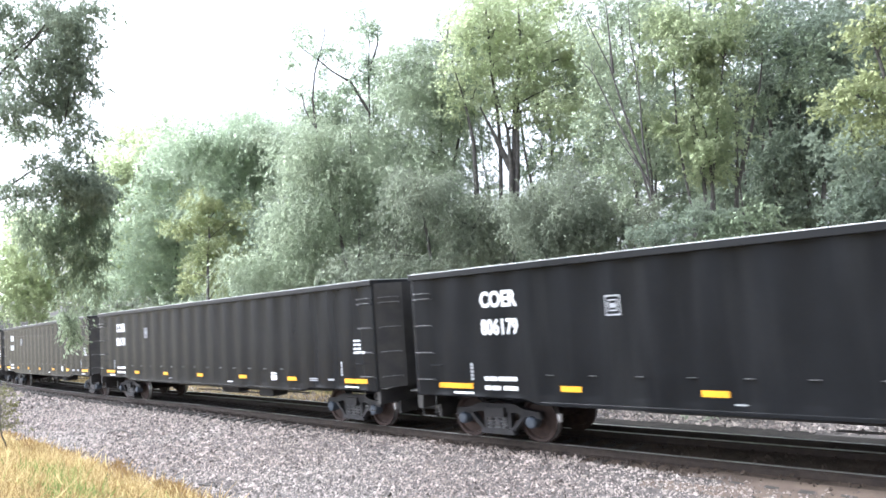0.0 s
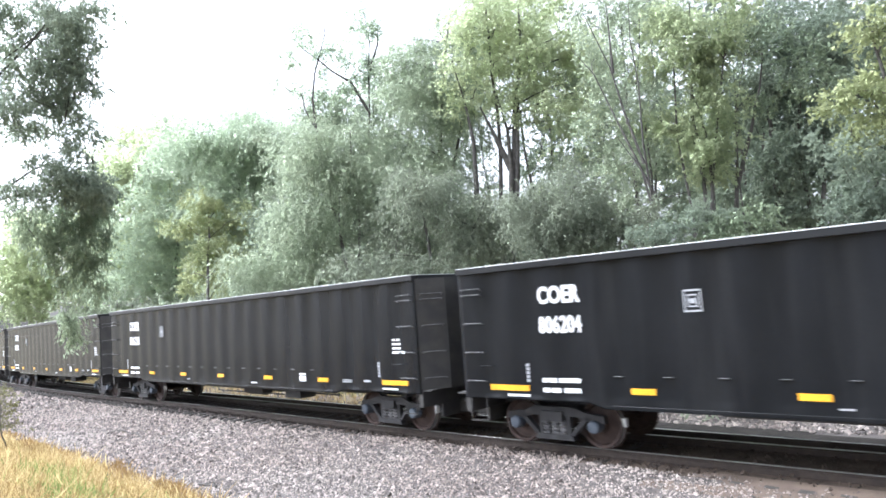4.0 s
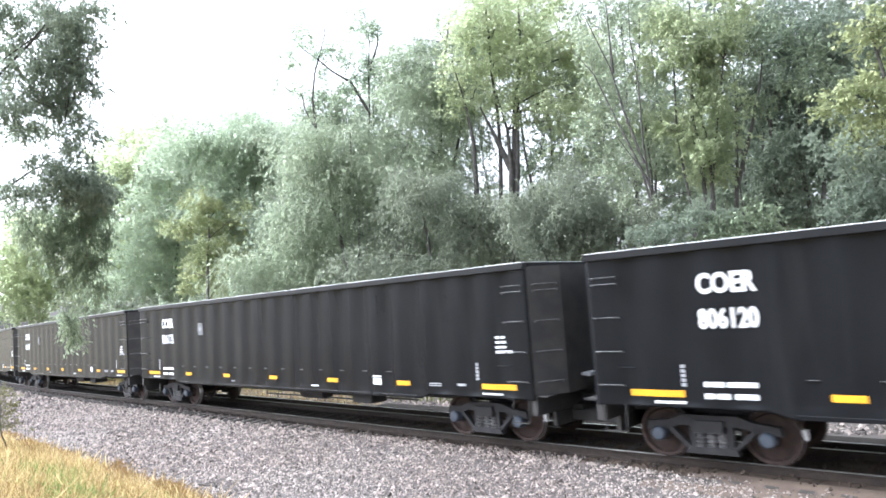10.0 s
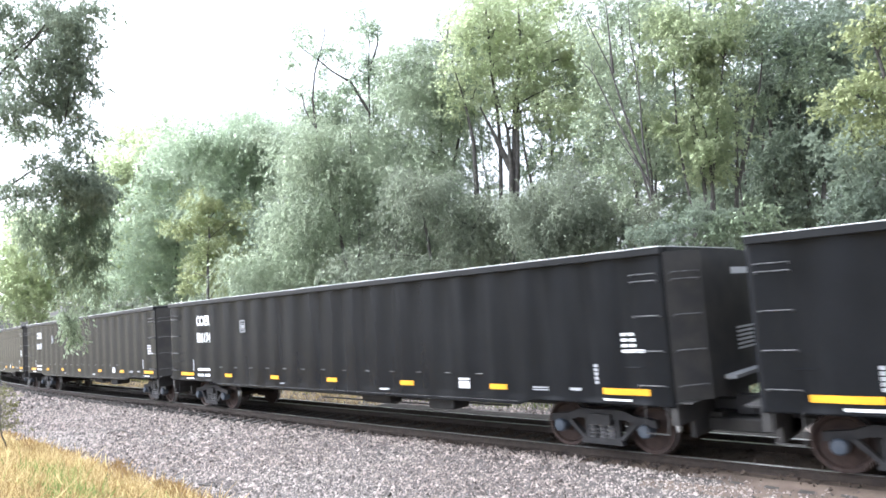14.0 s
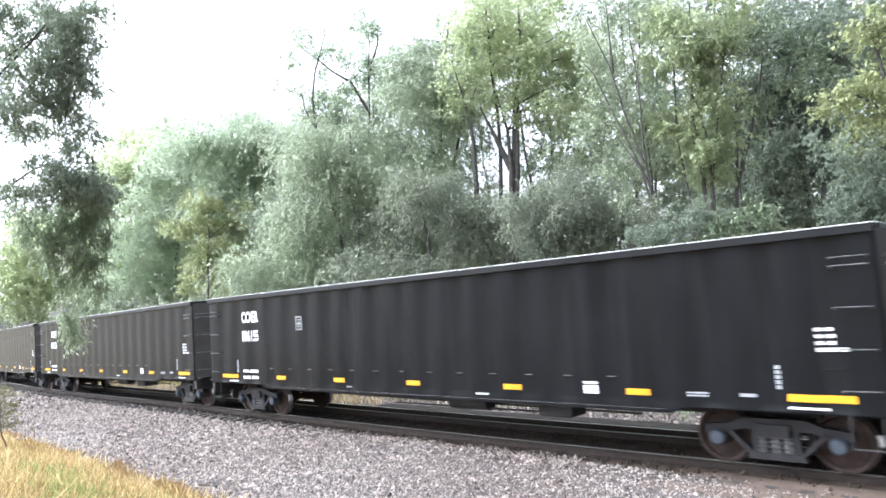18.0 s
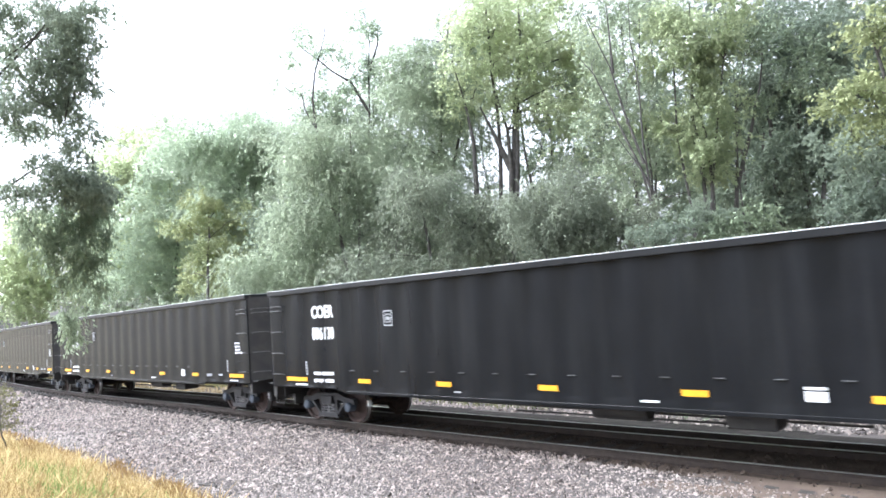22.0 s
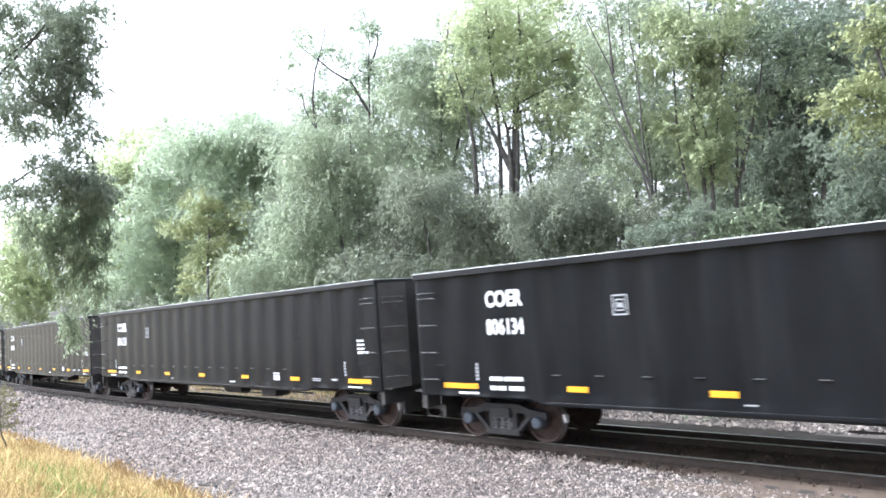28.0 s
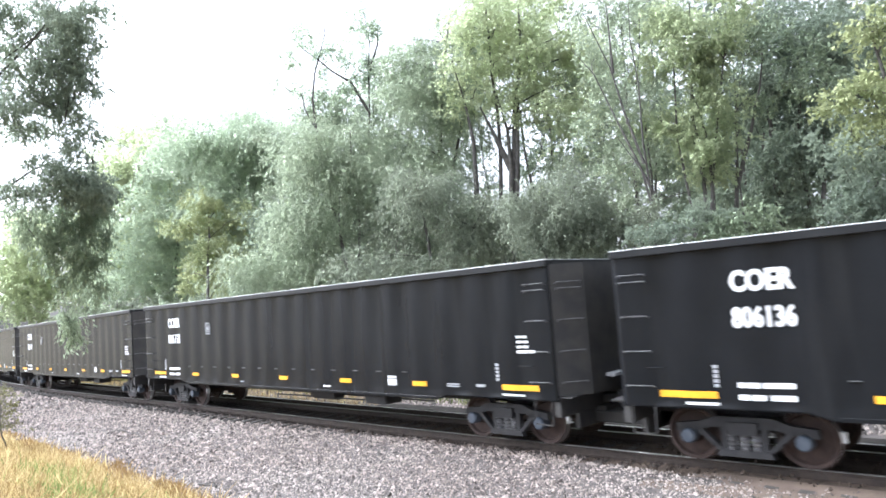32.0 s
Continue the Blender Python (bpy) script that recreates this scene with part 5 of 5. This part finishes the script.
tree("tree", "thin twiggy tree in a gap of the wood", (-22.1, 29.6), [(-22.2, 29.6, 12.0, 0.69, 0.94), (-20.8, 30.6, 11.4, 0.78, 0.78), (-19.6, 31.4, 11.7, 0.77, 0.68), (-19.2, 31.6, 10.3, 0.86, 0.77), (-20.1, 31.0, 9.8, 0.93, 0.62), (-21.9, 29.8, 9.6, 0.87, 0.62), (-22.7, 29.2, 13.2, 0.78, 0.78)], LEAF_WILLOW, leaf=(0.14, 0.06), seed=37, density=0.28, trunk_r=0.09, stems=3, twiggy=0.9, bend=0.2)


def wood_behind():
    """The wood's undergrowth along the far side of the line, and darker trees further in."""
    rng = np.random.default_rng(77)
    # Nearer shrubs take darker greens: the wood edge's shade as leaf colour.
    leaves = (LEAF_WILLOW, LEAF_DARK, LEAF_OLIVE, LEAF_OLIVE, LEAF_DARK)
    # Shrubs further off get paler greens, with the haze in their colour.
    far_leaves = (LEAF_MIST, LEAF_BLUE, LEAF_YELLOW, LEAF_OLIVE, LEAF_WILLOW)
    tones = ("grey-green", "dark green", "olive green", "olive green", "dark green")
    far_tones = ("haze-pale green", "grey-green", "yellowing", "olive green", "grey-green")
    s = -96.0
    while s < 14:
        big = 1.0 + max(0.0, -s - 25) * 0.016
        off = 8.5 + rng.uniform(0, 2.0) + max(0.0, -s - 30) * 0.05
        p = along(s, off)
        h = rng.uniform(1.9, 3.1) * big
        k = int(rng.integers(0, 5))
        lobes = [(p.x + rng.normal(0, 1.1), p.y + rng.normal(0, 0.8), max(0.7, h * f), rng.uniform(1.2, 1.7) * big, rng.uniform(0.9, 1.3) * big) for f in (0.25, 0.35, 0.6, 0.8)]
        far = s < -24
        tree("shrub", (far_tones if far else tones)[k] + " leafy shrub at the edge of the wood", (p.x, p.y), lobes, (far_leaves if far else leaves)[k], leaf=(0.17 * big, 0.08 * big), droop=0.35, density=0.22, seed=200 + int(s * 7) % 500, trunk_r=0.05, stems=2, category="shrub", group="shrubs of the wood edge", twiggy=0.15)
        s += rng.uniform(3.6, 5.0) * big
    # further in, trees close the wood; they stay low where the sky shows between the stems
    for x, back in [(x, 0) for x in np.arange(-118, 22, 6.5)] + [(x, 7) for x in np.arange(-19, 14, 5.5)]:
        y = 40 + back + rng.uniform(-2, 4) + x * x / 500
        tall = 18.0 if x > -24 else (8.0 if x > -36 else (14.5 if x > -62 else 15.5))
        k = int(rng.integers(0, 3))
        # Down the line the leaf colours are haze-paled; nearer they are dark.
        tone, leaves_in = (("haze-pale green", LEAF_MIST), ("grey-green", LEAF_BLUE), ("green", LEAF_WILLOW))[k] if x < -24 else ("dark green", LEAF_DARK)
        lobes = [(x + rng.normal(0, 2.4), y + rng.normal(0, 1.5), tall * f, rng.uniform(2.6, 3.6), rng.uniform(1.9, 2.6)) for f in (0.3, 0.42, 0.55, 0.68, 0.8, 0.9)]
        tree("tree", tone + " tree deep in the wood", (x, y), lobes, leaves_in, leaf=(0.44, 0.24), droop=0.3, density=0.36, seed=400 + int(x), trunk_r=0.17, twiggy=0.1)


wood_behind()


# ---- grass and weeds on the bank ----
def blades(name, count, s0, s1, off0, off1, height, mat, seed, label, patchy=0.0, width=0.006, lean=0.35):
    rng = np.random.default_rng(seed)
    s, off = rng.uniform(s0, s1, count), rng.uniform(off0, off1, count)
    edge = -4.8 + 0.14 * np.sin(s * 0.6) + 0.14 * np.sin(s * 1.7) + rng.normal(0, 0.12, count)
    keep = (off < edge + (0.45 if mat is BROWN_WEED else 0.0)) | (off > 4.5)
    if patchy:
        field = np.sin(s * 1.9 + 2 * np.sin(off * 1.3)) + np.sin(off * 3.1 + s * 0.7) + rng.normal(0, 0.5, count)
        keep &= field > patchy
    s, off = s[keep], off[keep]
    n = len(s)
    p = along_np(s, off, 0.0)
    p[:, 2] = ground_np(p[:, 0], p[:, 1])[0] - 0.01
    h = height * rng.lognormal(0, 0.35, n)
    tip = rng.normal(0, lean, (n, 3)) * h[:, None]
    tip[:, 2] = h
    a = rng.uniform(0, 6.283, n)
    side = np.stack([np.cos(a), np.sin(a), np.zeros(n)], -1) * (width * rng.uniform(0.6, 1.5, n))[:, None]
    mid = tip * np.array([0.4, 0.4, 0.6])
    q = np.stack([p - side, p + side, p + mid + side * 0.7, p + mid - side * 0.7], 1)
    q2 = np.stack([p + mid - side * 0.7, p + mid + side * 0.7, p + tip + side * 0.1, p + tip - side * 0.1], 1)
    return tagged(new(name, quads_mesh(name, np.concatenate([q, q2]), mat)), label, "grass", kind="stuff")


blades("dry_grass", 46000, -30, -5, -9.5, -4.0, 0.20, STRAW, 1, "dry straw-yellow grass on the bank", width=0.011, lean=0.45)
blades("green_grass", 22000, -16, -5, -9.5, -5.5, 0.19, GREEN_GRASS, 2, "patches of green grass among the straw", 0.75, 0.012, 0.45)
blades("weeds", 30000, -34, -8, -5.2, -3.4, 0.13, BROWN_WEED, 3, "brown dry weeds along the gravel's edge", 0.2, 0.011, 0.5)
blades("bank_grass", 12000, -14, 10, -16, -8.5, 0.20, STRAW, 6, "dry grass on the top of the bank", width=0.014, lean=0.5)
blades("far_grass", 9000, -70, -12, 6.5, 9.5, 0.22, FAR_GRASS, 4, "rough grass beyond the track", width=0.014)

blades("far_dry_grass", 10000, -70, -19, 4.6, 8.5, 0.16, STRAW, 7, "dry grass beyond the far ballast", width=0.014)


def stick(s, off, length, turn, seed):
    """A dead branch with a fork, lying on the gravel."""
    rng = np.random.default_rng(seed)
    p = along(s, off)
    z = ground_at(p.x, p.y) + 0.03
    ob = thing("stick", "dark dead stick lying on the gravel", "stick", "sticks on the gravel")
    ob.matrix_basis = Matrix.Translation((p.x, p.y, z)) @ Matrix.Rotation(radians(turn), 4, "Z")
    main = wander((0, 0, 0), (length, 0, 0.01), rng, 0.02, 5)
    wood("branch", [(main, 0.034, 0.014)], ob)
    wood("fork", [(wander(main[2], main[2] + np.array([length * 0.35, length * 0.22, 0.02]), rng, 0.01, 3), 0.012, 0.005)], ob)


stick(-22.6, -2.55, 1.3, 10, 1)
stick(-21.3, -2.35, 0.9, -5, 2)
stick(-13.3, -4.02, 0.5, 15, 3)
stick(-14.6, -4.72, 0.7, -20, 4)


# ---- movement ----
TRAIN_AT = (-8.498, 12.247, 33.237, 54.422, 75.563, 96.786, 118.282, 139.89, 161.44, 183.25, 205.237, 227.258, 249.081, 271.442, 293.788, 316.297, 339.037)


def train_way(ts):
    """How far the train has come at the times ts: a smooth curve through one value every two seconds."""
    k = np.array(TRAIN_AT)
    n, h = len(k), 2.0
    A, B = np.eye(n), np.zeros((n, n))
    A[0, 1], A[-1, -2] = -1, -1
    for i in range(1, n - 1):
        A[i, i - 1], A[i, i], A[i, i + 1] = h / 6, 2 * h / 3, h / 6
        B[i, i - 1], B[i, i], B[i, i + 1] = 1 / h, -2 / h, 1 / h
    bend = np.linalg.solve(A, B @ k)
    i = np.clip((ts / h).astype(int), 0, n - 2)
    b = ts / h - i
    a = 1 - b
    jolt = 0.16 * np.exp(-(((ts - 22.9) / 0.45) ** 2))
    return jolt + a * k[i] + b * k[i + 1] + ((a**3 - a) * bend[i] + (b**3 - b) * bend[i + 1]) * h * h / 6


def car_pose(s):
    """A car whose middle is s metres along the track, its trucks on the curve."""
    p, q = along(s - TRUCK_AT, 1.6), along(s + TRUCK_AT, 1.6)
    x = (q - p).normalized()
    y = Vector((0, 0, 1)).cross(x).normalized()
    m = Matrix((x, y, x.cross(y))).transposed().to_4x4()
    m.translation = (p + q) / 2
    return m


def motions():
    times = np.arange(0, 32.01, 0.5)
    way = train_way(times)
    # wheels: one row for each fifth of a turn
    total = float(train_way(np.array([32.0]))[0] - way[0])
    fine = np.arange(0, 32.001, 1 / 30)
    run = train_way(fine) - way[0]
    rows_t = [0.0]
    for t, r in zip(fine, run):
        if (r - run[round(rows_t[-1] * 30)]) / WHEEL_R > radians(62):
            rows_t.append(float(t))
    if rows_t[-1] < 32.0:
        rows_t.append(32.0)
    turn = [float(run[round(t * 30)]) / WHEEL_R for t in rows_t]
    for n, car in enumerate(CARS):
        first = -2.277 - n * CAR_STEP + HALF
        walk(car, [(float(t), car_pose(float(w) + first)) for t, w in zip(times, way)])
        for tr in car.children:
            for ws in tr.children:
                if ws.name.startswith("wheelset"):
                    at = ws.matrix_basis.translation.copy()
                    walk(ws, [(t, Matrix.Translation(at) @ Matrix.Rotation(a, 4, "Y")) for t, a in zip(rows_t, turn)])


motions()
